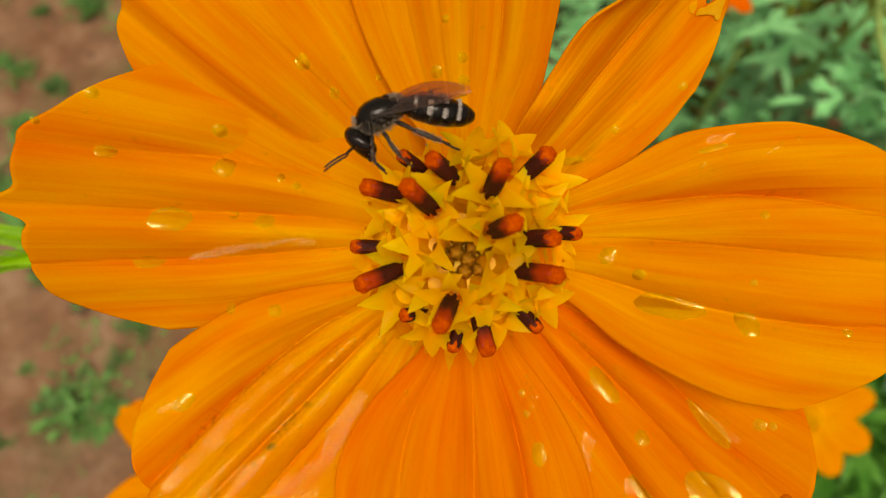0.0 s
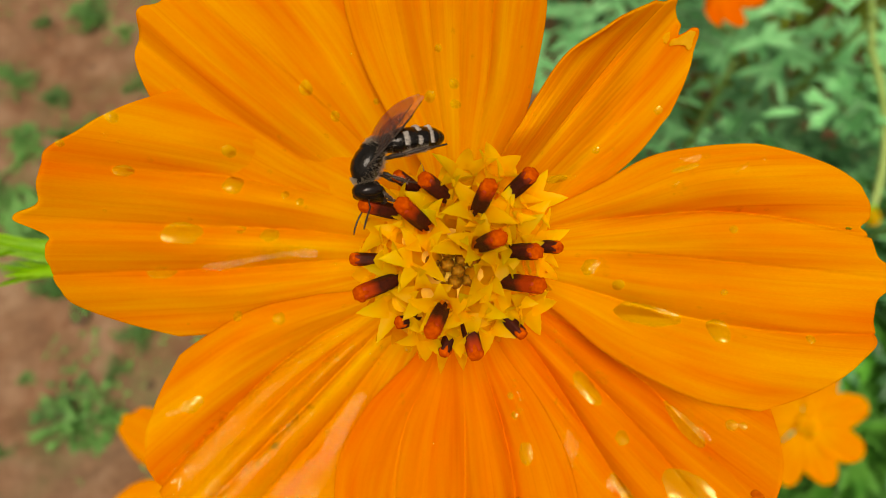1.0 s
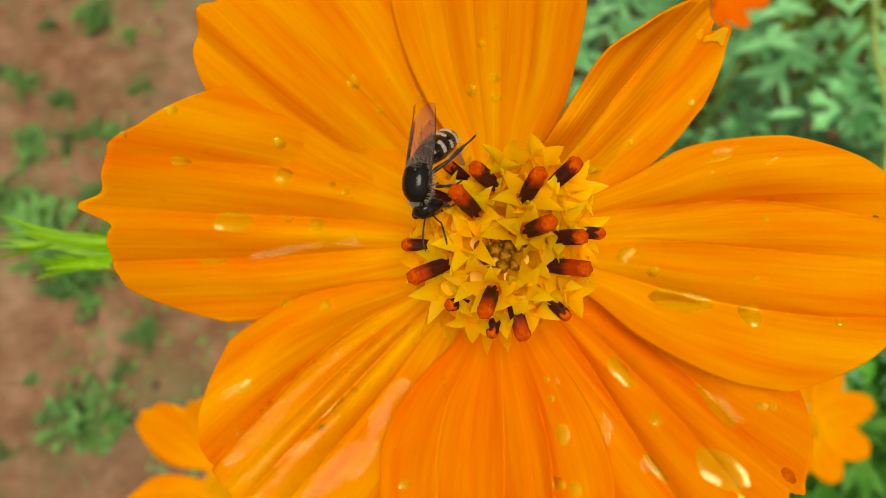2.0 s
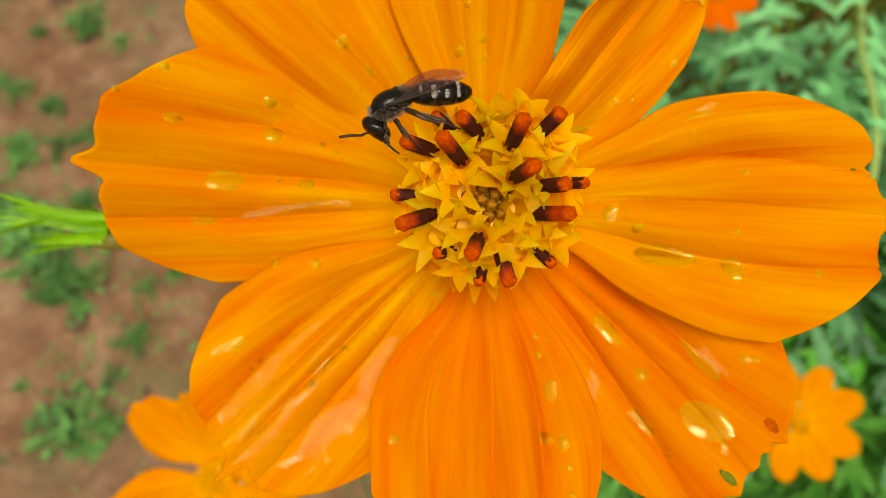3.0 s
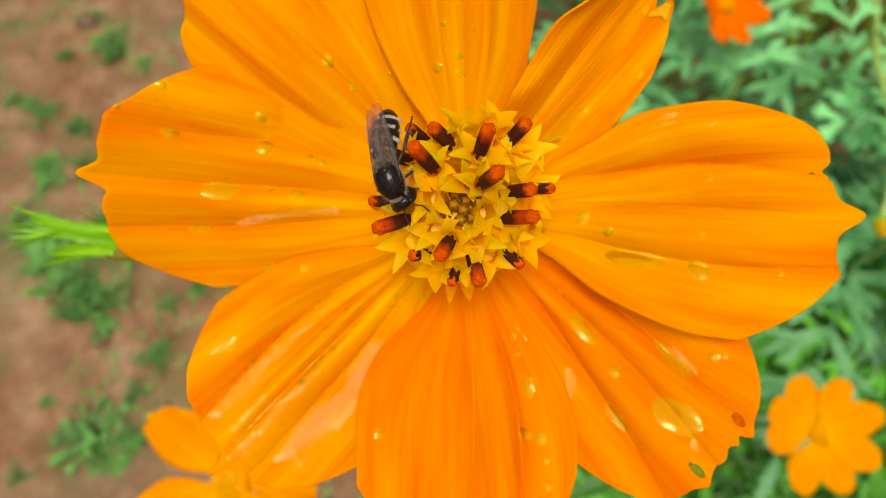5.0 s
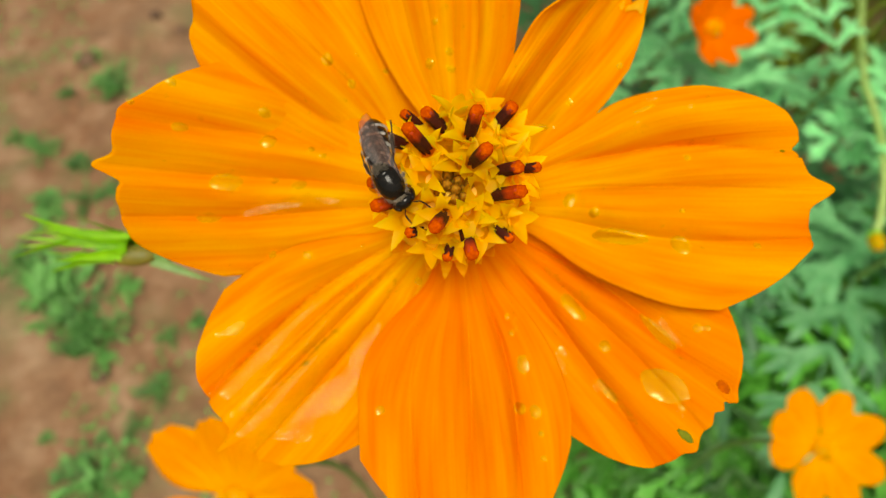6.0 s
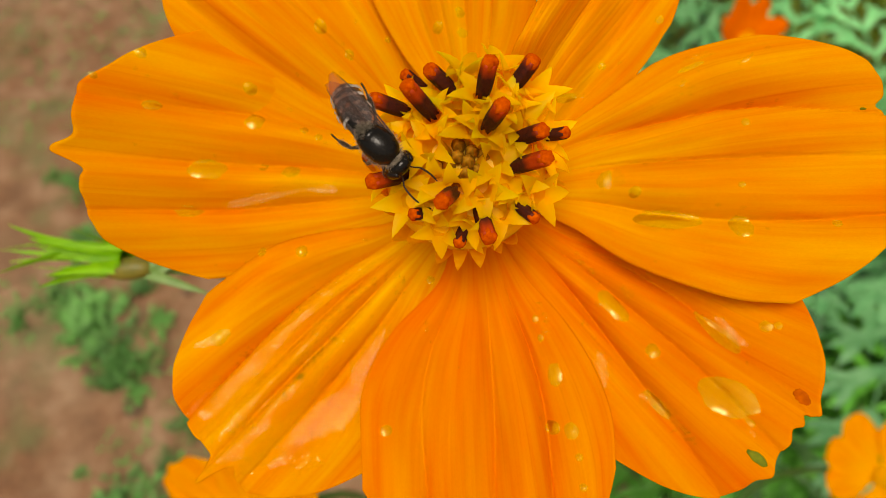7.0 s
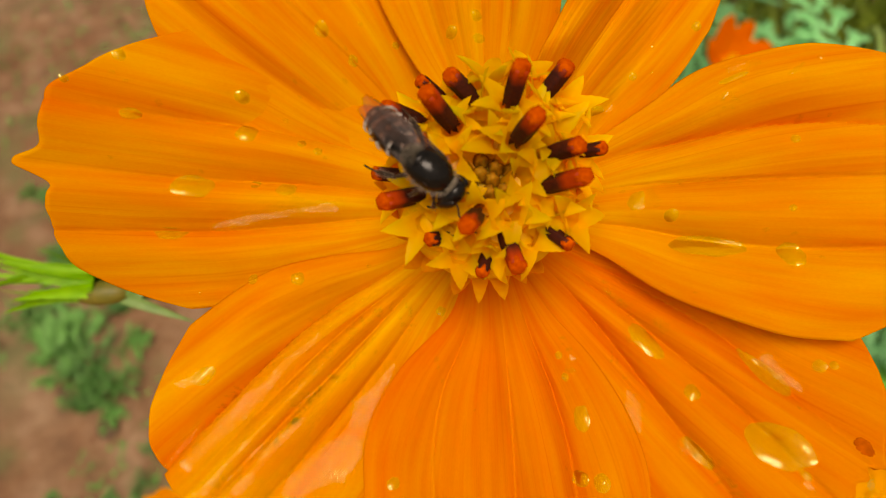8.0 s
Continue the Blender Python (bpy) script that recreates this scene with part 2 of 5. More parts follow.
def bezier(p0, p1, p2, n=8):
    p0, p1, p2 = Vector(p0), Vector(p1), Vector(p2)
    return [p0 * (1 - t) ** 2 + p1 * 2 * t * (1 - t) + p2 * t * t for t in (i / n for i in range(n + 1))]


def ball(bm, centre, radii, seg=20, rings=12, turn=None):
    r = bmesh.ops.create_uvsphere(bm, u_segments=seg, v_segments=rings, radius=1.0)
    m = Matrix.Translation(centre) @ (turn or Matrix()) @ Matrix.Diagonal((*radii, 1))
    bmesh.ops.transform(bm, matrix=m, verts=r["verts"])
    return r["verts"]


def along(base, tip, roll=0.0):
    """The pose with z from base to tip."""
    d = (Vector(tip) - Vector(base)).normalized()
    return Matrix.Translation(base) @ d.to_track_quat("Z", "Y").to_matrix().to_4x4() @ pose(0, 0, 0, 0, 0, roll)


def smoothstep(a, b, x):
    t = min(max((x - a) / (b - a), 0), 1)
    return t * t * (3 - 2 * t)


# ---- ground: one sheet to the horizon, fine near the plants ----
def ground():
    bm = bmesh.new()
    xs = [-0.95 + 0.0125 * i for i in range(153)]
    far = [1.2, 1.7, 3, 6, 15, 50, 200, 900]
    xs = [-f for f in far[::-1]] + xs + far
    ys = [y + 0.5 for y in xs]
    grid = []
    for y in ys:
        row = []
        for x in xs:
            near = 1 - smoothstep(0.8, 1.2, max(abs(x), abs(y - 0.5)))
            z = 0.016 * noise.fractal((x * 5, y * 5, 0.3), 1.0, 2.0, 4) + 0.007 * noise.noise((x * 40, y * 40, 2.0)) + 0.003 * noise.noise((x * 85, y * 85, 5.0))
            row.append(bm.verts.new((x, y, z * near)))
        grid.append(row)
    for a, b in zip(grid, grid[1:]):
        for i in range(len(xs) - 1):
            bm.faces.new((a[i], a[i + 1], b[i + 1], b[i]))
    return tagged(part("ground", bm, SOIL, scale=1.0), "damp reddish-brown garden soil with sparse green weeds", "ground", kind="structure")


ground()


def ground_z(x, y):
    return 0.016 * noise.fractal((x * 5, y * 5, 0.3), 1.0, 2.0, 4) + 0.007 * noise.noise((x * 40, y * 40, 2.0))


# ---- the large flower ----
FLOWER = pose(0.0014, 0.03136, 0.57229, 30, 0, 0)


def petal_surface(L, k, pl, pr, wl, wr, rise, teeth, creases, depth=0.5, seed=0, bend=0.0, fold=None, valley=None, tuck=0.0):
    """The petal's form: a function of (u along, v across, -1 to 1) in millimetres, x along its axis.
    wl, wr: half widths at five even stations; rise: h0, slope, curve, roll, cup; teeth: (v, length, width); creases: v of its grooves, near the foot and near the tip."""
    def width(table, s):
        t = [1.9] + list(table)
        f = s * (len(t) - 1)
        i = min(int(f), len(t) - 2)
        f -= i
        a, b = t[max(i - 1, 0)], t[min(i + 2, len(t) - 1)]
        p, q = t[i], t[i + 1]
        return p + 0.5 * f * (q - a + f * (2 * a - 5 * p + 4 * q - b + f * (3 * (p - q) + b - a)))

    def surf(u, v):
        p = pl if v > 0 else pr
        end = L * (1 - k * abs(v) ** p)
        for v0, amp, wid in teeth:
            end += amp * math.exp(-((v - v0) / wid) ** 2) * u ** 6
        end += 0.12 * noise.noise((v * 9, seed, 1.7)) * u ** 4
        w = width(wl if v > 0 else wr, u)
        x, y = u * end, v * w + bend * u * u
        q = x / L
        h = rise[0] + rise[1] * q + rise[2] * q * q + rise[3] * v * q + rise[4] * v * v * q
        env = smoothstep(0.05, 0.45, u) * (1 - 0.6 * smoothstep(0.6, 1.0, u))
        lines = [-1.25] + [c[0] + (c[1] - c[0]) * min(max((u - 0.2) / 0.72, -0.2), 1.1) + 0.012 * math.sin(u * 9 + seed + i) for i, c in enumerate(creases)] + [1.25]
        for i, (a, c) in enumerate(zip(lines, lines[1:])):
            if a <= v < c:
                f = (v - a) / (c - a)
                h += 1.55 * depth * (0.75 + 0.25 * math.sin(seed * 5 + i * 2.3)) * env * (c - a) / 0.4 * ((math.sin(math.pi * f ** (0.85 if i % 2 else 1.05)) + 0.05) ** 0.8 - 0.6)
        h -= tuck * (1 - smoothstep(0.15, 0.6, u))
        if valley:
            f = v - valley[0] - (valley[1] - valley[0]) * u
            h += smoothstep(0.05, 0.45, u) * (math.sqrt(f * f + 0.003) - 0.05) * (valley[2] if f > 0 else valley[3])
        h += 0.6 * noise.noise((u * 2.6, v * 3, seed + 0.5)) * smoothstep(0.1, 0.5, u)
        h += 0.05 * env * noise.noise((u * 3, v * 22, seed + 4.5))
        if fold:
            h += fold[1] * smoothstep(fold[0], fold[0] + fold[2], v) * smoothstep(0.15, 0.6, u) if fold[2] > 0 else fold[1] * smoothstep(-fold[0], -fold[0] - fold[2], -v) * smoothstep(0.15, 0.6, u)
        return Vector((x, y, h))
    return surf


def petal_mesh(surf, m, mat, nu=84, nv=150):
    """A petal from its form, laid into the flower by m, with u, v kept for its streaks."""
    bm = bmesh.new()
    uvl = bm.loops.layers.uv.new("UVMap")
    grid = [[bm.verts.new(m @ surf(i / nu, -1 + 2 * j / nv)) for j in range(nv + 1)] for i in range(nu + 1)]
    for i in range(nu):
        for j in range(nv):
            f = bm.faces.new((grid[i][j], grid[i + 1][j], grid[i + 1][j + 1], grid[i][j + 1]))
            for loop, (a, c) in zip(f.loops, ((i, j), (i + 1, j), (i + 1, j + 1), (i, j + 1))):
                loop[uvl].uv = (a / nu, c / nv)
    bmesh.ops.scale(bm, vec=(MM,) * 3, verts=bm.verts)
    me = bpy.data.meshes.new("petal")
    bm.to_mesh(me)
    bm.free()
    me.shade_smooth()
    me.materials.append(mat)
    return me


flower = empty("cosmos_flower", FLOWER, "large open orange cosmos flower wet with rain", "flower")
PETALS, PETAL_PARTS = {}, {}


def petal(key, base, angle, label="", mat=ORANGE, **form):
    surf = petal_surface(**form)
    m = pose(base[0], base[1], 0, 0, 0, angle)
    PETALS[key] = (surf, m)
    ob = part("petal", petal_mesh(surf, m, mat), None, flower, label)
    s = ob.modifiers.new("thickness", "SOLIDIFY")
    s.thickness, s.offset = 0.00018, -1.0
    PETAL_PARTS[key] = ob
    return ob


# key, foot of the petal, direction, then its form
petal("left", (-3.03, 0.80), 172.1, L=23.34, k=0.3, pl=6.80, pr=2.49, wl=(3.83, 5.55, 6.83, 7.39, 7.60), wr=(5.08, 7.02, 8.50, 9.40, 10.16), rise=(0.20, 2.31, 6.68, -3.77, -1.85),
      teeth=((0.0, 1.5, 0.07), (-0.42, 0.5, 0.1), (0.13, -0.4, 0.06)), creases=((-0.57, -0.38), (-0.07, 0.0), (0.35, 0.46)), depth=0.85, seed=1, bend=1.35)
petal("upper_left", (-2.08, 2.34), 132.2, L=21.70, k=0.3, pl=5.99, pr=4.00, wl=(2.60, 4.60, 6.20, 7.20, 7.60), wr=(2.60, 4.81, 6.60, 7.60, 7.80), rise=(-0.40, 9.70, -0.71, 0.84, -0.34),
      teeth=((0.05, 0.8, 0.1), (-0.45, 0.5, 0.1), (0.4, 0.5, 0.1)), creases=((-0.8, -0.38), (-0.3, 0.02)), depth=0.1, seed=2, bend=0.83, fold=(0.42, -1.0, 0.2), tuck=1.8)
petal("top", (0.43, 3.47), 88.6, L=23.90, k=0.3, pl=4.00, pr=4.00, wl=(2.60, 5.00, 6.80, 7.90, 8.10), wr=(2.60, 4.51, 5.14, 5.49, 5.08), rise=(0.10, 12.03, 1.00, -1.60, -0.77),
      teeth=((0.0, 0.8, 0.1), (-0.45, 0.5, 0.1), (0.45, 0.5, 0.1)), creases=((-0.42, -0.36), (0.02, 0.0), (0.38, 0.34), (0.7, 0.62)), depth=0.35, seed=3, bend=0.27)
petal("upper_right", (2.15, 2.24), 50.3, label="narrow petal folded along its length", L=19.20, k=0.25, pl=2.00, pr=3.21, wl=(2.03, 2.52, 3.00, 3.28, 2.50), wr=(3.11, 3.62, 4.55, 4.81, 4.53), rise=(0.40, 4.63, 1.24, -0.01, 0.8),
      teeth=((0.1, 0.5, 0.1), (-0.3, -0.8, 0.07), (-0.5, 0.7, 0.12)), creases=((0.2, 0.3),), depth=0.15, seed=4, bend=-0.19, valley=(-0.98, -0.18, 4.2, 0.3))
petal("right", (4.01, 0.32), 2.1, L=23.17, k=0.3, pl=4.32, pr=3.81, wl=(3.5, 5.2, 7.2, 8.03, 8.46), wr=(3.83, 6.60, 8.28, 9.28, 9.34), rise=(0.20, 13.66, -5.94, -0.12, 0.19),
      teeth=((-0.06, 2.4, 0.11), (0.33, -0.6, 0.04), (-0.5, 0.7, 0.1)), creases=((-0.55, -0.47), (0.12, -0.07), (0.66, 0.29)), depth=0.86, seed=5, bend=-1.37)
petal("lower_right", (2.28, -2.22), -47.4, mat=SHADED_ORANGE, L=23.74, k=0.28, pl=3.23, pr=4.66, wl=(3.00, 5.00, 7.00, 8.26, 9.66), wr=(3.20, 4.60, 5.80, 6.60, 7.59), rise=(-0.40, 3.86, 3.35, 0.86, -0.20),
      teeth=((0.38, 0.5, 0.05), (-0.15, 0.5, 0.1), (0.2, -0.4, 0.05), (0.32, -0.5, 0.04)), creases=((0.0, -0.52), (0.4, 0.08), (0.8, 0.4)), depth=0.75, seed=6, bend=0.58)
petal("bottom", (0.27, -3.37), -88.4, mat=SHADED_ORANGE, L=23.93, k=0.28, pl=3.32, pr=2.00, wl=(3.50, 6.00, 7.74, 8.62, 8.50), wr=(2.98, 6.49, 8.53, 8.80, 8.63), rise=(0.20, 4.38, 1.83, -1.07, 0.99),
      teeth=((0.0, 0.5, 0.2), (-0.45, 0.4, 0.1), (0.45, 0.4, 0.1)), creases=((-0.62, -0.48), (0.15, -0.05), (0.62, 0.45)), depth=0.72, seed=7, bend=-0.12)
petal("lower_left", (-2.03, -2.20), -138.4, label="petal pooled with rain water", L=23.11, k=0.28, pl=4.08, pr=3.36, wl=(3.60, 5.80, 7.60, 8.60, 8.55), wr=(3.10, 5.50, 7.53, 8.59, 9.25), rise=(-0.30, 3.52, 1.96, -0.36, -1.27),
      teeth=((0.1, 1.9, 0.045), (0.42, 0.4, 0.1), (0.22, -0.4, 0.05)), creases=((-0.58, -0.32), (-0.27, -0.13), (0.02, 0.06), (0.36, 0.33)), depth=1.05, seed=8, bend=0.89)

# ---- the flower's disc ----
def disc_base():
    bm = bmesh.new()
    prof = [(2.6, -2.0), (3.6, 0.0), (4.6, 3.0), (5.2, 6.0), (5.3, 8.6), (4.6, 10.2), (3.2, 11.0), (1.5, 11.1), (0.05, 10.7)]
    seg = 40
    rings = [[bm.verts.new((r * math.cos(2 * math.pi * k / seg), r * math.sin(2 * math.pi * k / seg), z)) for k in range(seg)] for r, z in prof]
    for a, b in zip(rings, rings[1:]):
        for k in range(seg):
            bm.faces.new((a[k], a[(k + 1) % seg], b[(k + 1) % seg], b[k]))
    bm.faces.new(rings[0][::-1])
    bm.faces.new(rings[-1])
    return bm


part("disc", disc_base(), DISC, flower, "golden flower disc packed with florets")


def lobe(bm, length, width, curl, m, thick=0.12, serrate=0.05):
    """One pointed lobe, curled outwards, with a finely toothed edge."""
    n = 9
    for drop in (0.0, thick):
        rows = []
        for i in range(n + 1):
            u = i / n
            w = width * (0.95 + 0.5 * u) * (1 - u) + 0.012 + (serrate if i % 2 else 0) * (0 < i < n)
            a = curl * u
            x = length * (math.sin(a) / curl if abs(curl) > 0.01 else u)
            z = length * ((math.cos(a) - 1) / curl if abs(curl) > 0.01 else 0) - drop
            rows.append([bm.verts.new(m @ Vector((x, w * s, z + 0.26 * w * s * s))) for s in (1.0, 0.45, 0.0, -0.45, -1.0)])
        for a, c in zip(rows, rows[1:]):
            for k in range(4):
                bm.faces.new((a[k], c[k], c[k + 1], a[k + 1]))


def corolla_mesh(seed, size=1.0, spread=1.0):
    """A floret's tube that opens in five pointed lobes; it stands on z = 0."""
    rnd = random.Random(seed)
    bm = bmesh.new()
    tube(bm, [(0, 0, -4.5), (0, 0, -2.0), (0, 0, -0.7), (0, 0, 0)], [0.35, 0.5, 0.62, 0.78], 10, cap=False)
    for k in range(5):
        a = 72 * k + rnd.uniform(-9, 9)
        m = pose(0, 0, 0, 0, 0, a) @ pose(0.55, 0, -0.05, 0, -36 + rnd.uniform(-22, 18), 0)
        lobe(bm, 1.6 * size * rnd.uniform(0.65, 1.4), 0.64 * size * rnd.uniform(0.8, 1.25), spread * rnd.uniform(0.2, 1.0), m, 0.05, 0.03)
    me = mesh("floret", bm, COROLLA)
    return me


def anther_mesh(length, radius):
    """A ribbed dark tube, frayed at its foot."""
    bm = bmesh.new()
    sides = 15
    rings = []
    for i, (z, r) in enumerate(((0, 0.8), (0.1, 0.92), (0.35, 1.0), (0.7, 1.0), (0.9, 1.0), (1.0, 0.95))):
        rings.append([bm.verts.new((radius * r * (1 - 0.24 * (k % 3 == 0)) * math.cos(2 * math.pi * k / sides), radius * r * (1 - 0.24 * (k % 3 == 0)) * math.sin(2 * math.pi * k / sides),
                                    length * z - (0.16 * ((k * 7) % 3) if i == 0 else 0))) for k in range(sides)])
    for a, b in zip(rings, rings[1:]):
        for k in range(sides):
            bm.faces.new((a[k], a[(k + 1) % sides], b[(k + 1) % sides], b[k]))
    bm.faces.new(rings[0][::-1])
    bm.faces.new(rings[-1])
    return bm


def pollen_mesh(radius, seed):
    bm = bmesh.new()
    ball(bm, (0, 0, 0), (radius * 1.02, radius * 1.02, radius * 1.1), 20, 12)
    for v in bm.verts:
        five = 1 - 0.16 * abs(math.sin(2.5 * math.atan2(v.co.y, v.co.x)))
        v.co.x, v.co.y = v.co.x * five, v.co.y * five
        v.co *= 1 + 0.16 * noise.noise(v.co * 3.4 + Vector((seed, 0, 0)))
        if v.co.z > 0.55 * radius:
            v.co.z = 0.55 * radius + 0.5 * (v.co.z - 0.55 * radius)
    return bm


ANTHERS = [
    (-3.5, 3.3, 11.3, -5.5, 3.8, 12.9), (-1.7, 2.6, 12.6, -3.0, 3.8, 15.2), (-0.5, 4.3, 11.8, -1.9, 5.4, 13.3),
    (1.5, 3.5, 13.0, 2.1, 4.9, 15.4), (3.5, 4.5, 11.2, 4.9, 5.8, 12.6), (1.7, 1.4, 13.4, 2.7, 1.9, 16.2),
    (3.6, 1.0, 11.6, 5.2, 1.0, 13.3), (3.1, -0.8, 11.6, 5.2, -0.9, 14.4), (0.9, -3.1, 11.0, 1.5, -5.5, 12.6),
    (-0.6, -2.4, 13.0, -1.2, -3.5, 15.8), (-3.5, -0.8, 11.4, -5.7, -1.6, 13.4)]
SMALL_ANTHERS = [
    (-2.3, 4.8, 10.8, -3.6, 5.7, 12.0), (5.4, 1.3, 10.6, 6.8, 1.2, 11.6), (3.2, -3.0, 10.9, 4.5, -4.3, 11.8),
    (-0.1, -4.2, 10.5, -0.6, -5.6, 11.4), (-2.3, -3.2, 10.9, -3.5, -3.4, 12.0), (-4.3, 0.4, 10.8, -6.4, 0.5, 11.6)]


def scaled(m):
    """A pose in millimetres as one in metres."""
    k = m.copy()
    k.translation = m.translation * MM
    return k


def florets():
    stars = [corolla_mesh(s, 0.94, c) for s, c in ((1, 1.0), (2, 1.35), (3, 1.15), (4, 0.8))]
    for i, a in enumerate(ANTHERS + SMALL_ANTHERS):
        base, tip = Vector(a[:3]), Vector(a[3:])
        thin = 0.8 if i >= len(ANTHERS) else 1.0
        d = (tip - base).normalized()
        m = scaled(along(base - d * 0.25, tip, 37 * i))
        f = part("floret", stars[i % 4], None, flower, m=m)
        length = (tip - base).length
        radius = 0.51 * thin
        part("anther", anther_mesh(length - 0.45, radius), ANTHER, f, "dark maroon anther tube", m=pose(0, 0, 0.2 * MM))
        part("pollen", pollen_mesh(radius, i), POLLEN, f, "rust-red pollen tip", m=pose(0, 0, (length - 0.3) * MM))
    rnd = random.Random(5)
    extra = [(0.0, 2.4, 12.4), (2.0, -0.4, 12.5), (-1.9, 0.7, 12.4), (-1.6, -1.7, 12.4), (1.2, -2.2, 12.4), (0.9, 1.6, 12.6), (2.7, 2.9, 11.9), (-2.9, 1.9, 11.7), (4.3, 2.7, 10.9), (4.6, -2.4, 10.9),
             (-3.4, -2.4, 11.2), (-1.6, -4.2, 10.9), (0.6, 5.6, 11.4), (2.6, 5.9, 11.0), (4.7, 4.1, 10.4), (-4.9, -0.5, 10.2),
             (-0.9, 3.6, 11.9), (1.2, 4.6, 11.6), (3.4, 1.9, 11.6), (3.3, -1.9, 11.5), (2.2, -3.4, 11.2), (0.2, -3.4, 11.3), (-2.9, -0.4, 11.7), (-2.6, 3.3, 11.4), (4.9, 0.2, 10.6), (-3.9, 2.3, 10.7)]
    for i, p in enumerate(extra):
        out = Vector((p[0], p[1], 0)) * 0.16 + Vector((rnd.uniform(-0.2, 0.2), rnd.uniform(-0.2, 0.2), 1))
        part("floret", stars[(i + 2) % 4], None, flower, m=scaled(along(p, Vector(p) + out, rnd.uniform(0, 72))))
    for i in range(10):
        a, r = i * 2.4, 0.46 * math.sqrt(i + 0.3)
        bm = bmesh.new()
        ball(bm, (0, 0, 0), (0.46, 0.46, 0.8), 15, 8)
        for v in bm.verts:
            if v.co.z > 0.1:
                k = 0.62 + 0.42 * abs(math.cos(2.5 * math.atan2(v.co.y, v.co.x)))
                v.co.x, v.co.y = v.co.x * k, v.co.y * k
        part("floret_bud", bm, BUD_FLORET, flower, "olive closed floret bud", m=pose(*(Vector((r * math.cos(a) + 0.1, r * math.sin(a) - 0.2, 11.3 - 0.12 * r * r)) * MM)))
    for i in range(26):
        a = 2 * math.pi * (i + rnd.uniform(-0.3, 0.3)) / 26
        z, r = rnd.uniform(5.0, 8.0), rnd.uniform(4.4, 5.0)
        bm = bmesh.new()
        lobe(bm, rnd.uniform(2.5, 3.7), rnd.uniform(0.55, 0.85), -0.5, Matrix(), 0.1, 0.02)
        part("scale", bm, PALEA, flower, "pale yellow pointed scale", m=scaled(Matrix.Translation((r * math.cos(a), r * math.sin(a), z)) @ pose(0, 0, 0, 0, 0, math.degrees(a)) @ pose(0, 0, 0, 0, -rnd.uniform(35, 62), 0)))


florets()


def flower_stem():
    bm = bmesh.new()
    top, foot = FLOWER @ Vector((0, 0, -0.003)), Vector((0.02, 0.1, 0.0))
    inv = FLOWER.inverted()
    pts = [inv @ p for p in bezier(top, FLOWER @ Vector((0, -0.01, -0.14)), foot, 16)]
    tube(bm, pts, [0.0024 - 0.0001 * i for i in range(9)] + [0.0017 + 0.0003 * i for i in range(8)], 10)
    return bm


part("stem", flower_stem(), STEM, flower, "green upright flower stem", scale=1.0)

# ---- neighbouring flowers, buds and plants ----
def small_flower(name, m, mat, label, radius=27.0, petals=8, seed=0, lift=6.0, foot=None, broad=1.0, ways=None, tooth=1.0):
    """A whole cosmos flower seen at a distance."""
    rnd = random.Random(seed)
    ob = empty(name, m, label, "flower", "cosmos flowers behind")
    for i in range(petals):
        a = ways[i] if ways else 360 * i / petals + rnd.uniform(-5, 5)
        s = radius / 27 * rnd.uniform(0.92, 1.06)
        surf = petal_surface(L=23.5 * s, k=0.38, pl=3, pr=3, wl=tuple(w * s * broad for w in (2.6, 5.0, 7.0, 8.2, 8.4)), wr=tuple(w * s * broad for w in (2.6, 5.0, 7.0, 8.2, 8.4)),
                             rise=(0.6 * (i % 2), lift * rnd.uniform(0.6, 1.3), 2.0, rnd.uniform(-1, 1), -2.6), teeth=((0, tooth, 0.12), (-0.5, 0.7 * tooth, 0.12), (0.5, 0.7 * tooth, 0.12)), creases=((-0.5, -0.45), (0.0, 0.0), (0.45, 0.45)), depth=0.6, seed=seed + i)
        p = part("petal", petal_mesh(surf, pose(3.0 * math.cos(radians(a)), 3.0 * math.sin(radians(a)), 0, 0, 0, a), mat, 28, 26), None, ob)
        t = p.modifiers.new("thickness", "SOLIDIFY")
        t.thickness, t.offset = 0.0002, -1.0
    bm = bmesh.new()
    ball(bm, (0, 0, 1.5), (4.2, 4.2, 3.2), 24, 12)
    part("disc", bm, DISC, ob, "golden disc")
    stars = corolla_mesh(seed, 0.9, 1.2)
    for i in range(18):
        a, r = i * 2.4, 0.95 * math.sqrt(i + 0.4)
        p = Vector((r * math.cos(a), r * math.sin(a), 5.4 - 0.09 * r * r))
        f = part("floret", stars, None, ob, m=scaled(along(p, p + Vector((p.x * 0.12, p.y * 0.12, 1)), 50 * i)))
        if i > 12 and i % 3 == 0:
            bm = bmesh.new()
            tube(bm, [(0, 0, 0), (0, 0, 1.2), (0, 0, 2.2)], [0.45, 0.5, 0.35], 8)
            part("anther", bm, ANTHER, f, "dark anther tube")
    if foot:
        bm = bmesh.new()
        inv = m.inverted()
        top = m @ Vector((0, 0, -0.002))
        tube(bm, [inv @ p for p in bezier(top, m @ Vector((0, 0, -0.12)), foot, 12)], 0.0014, 8)
        part("stem", bm, STEM, ob, "thin green stem", scale=1.0)
    return ob


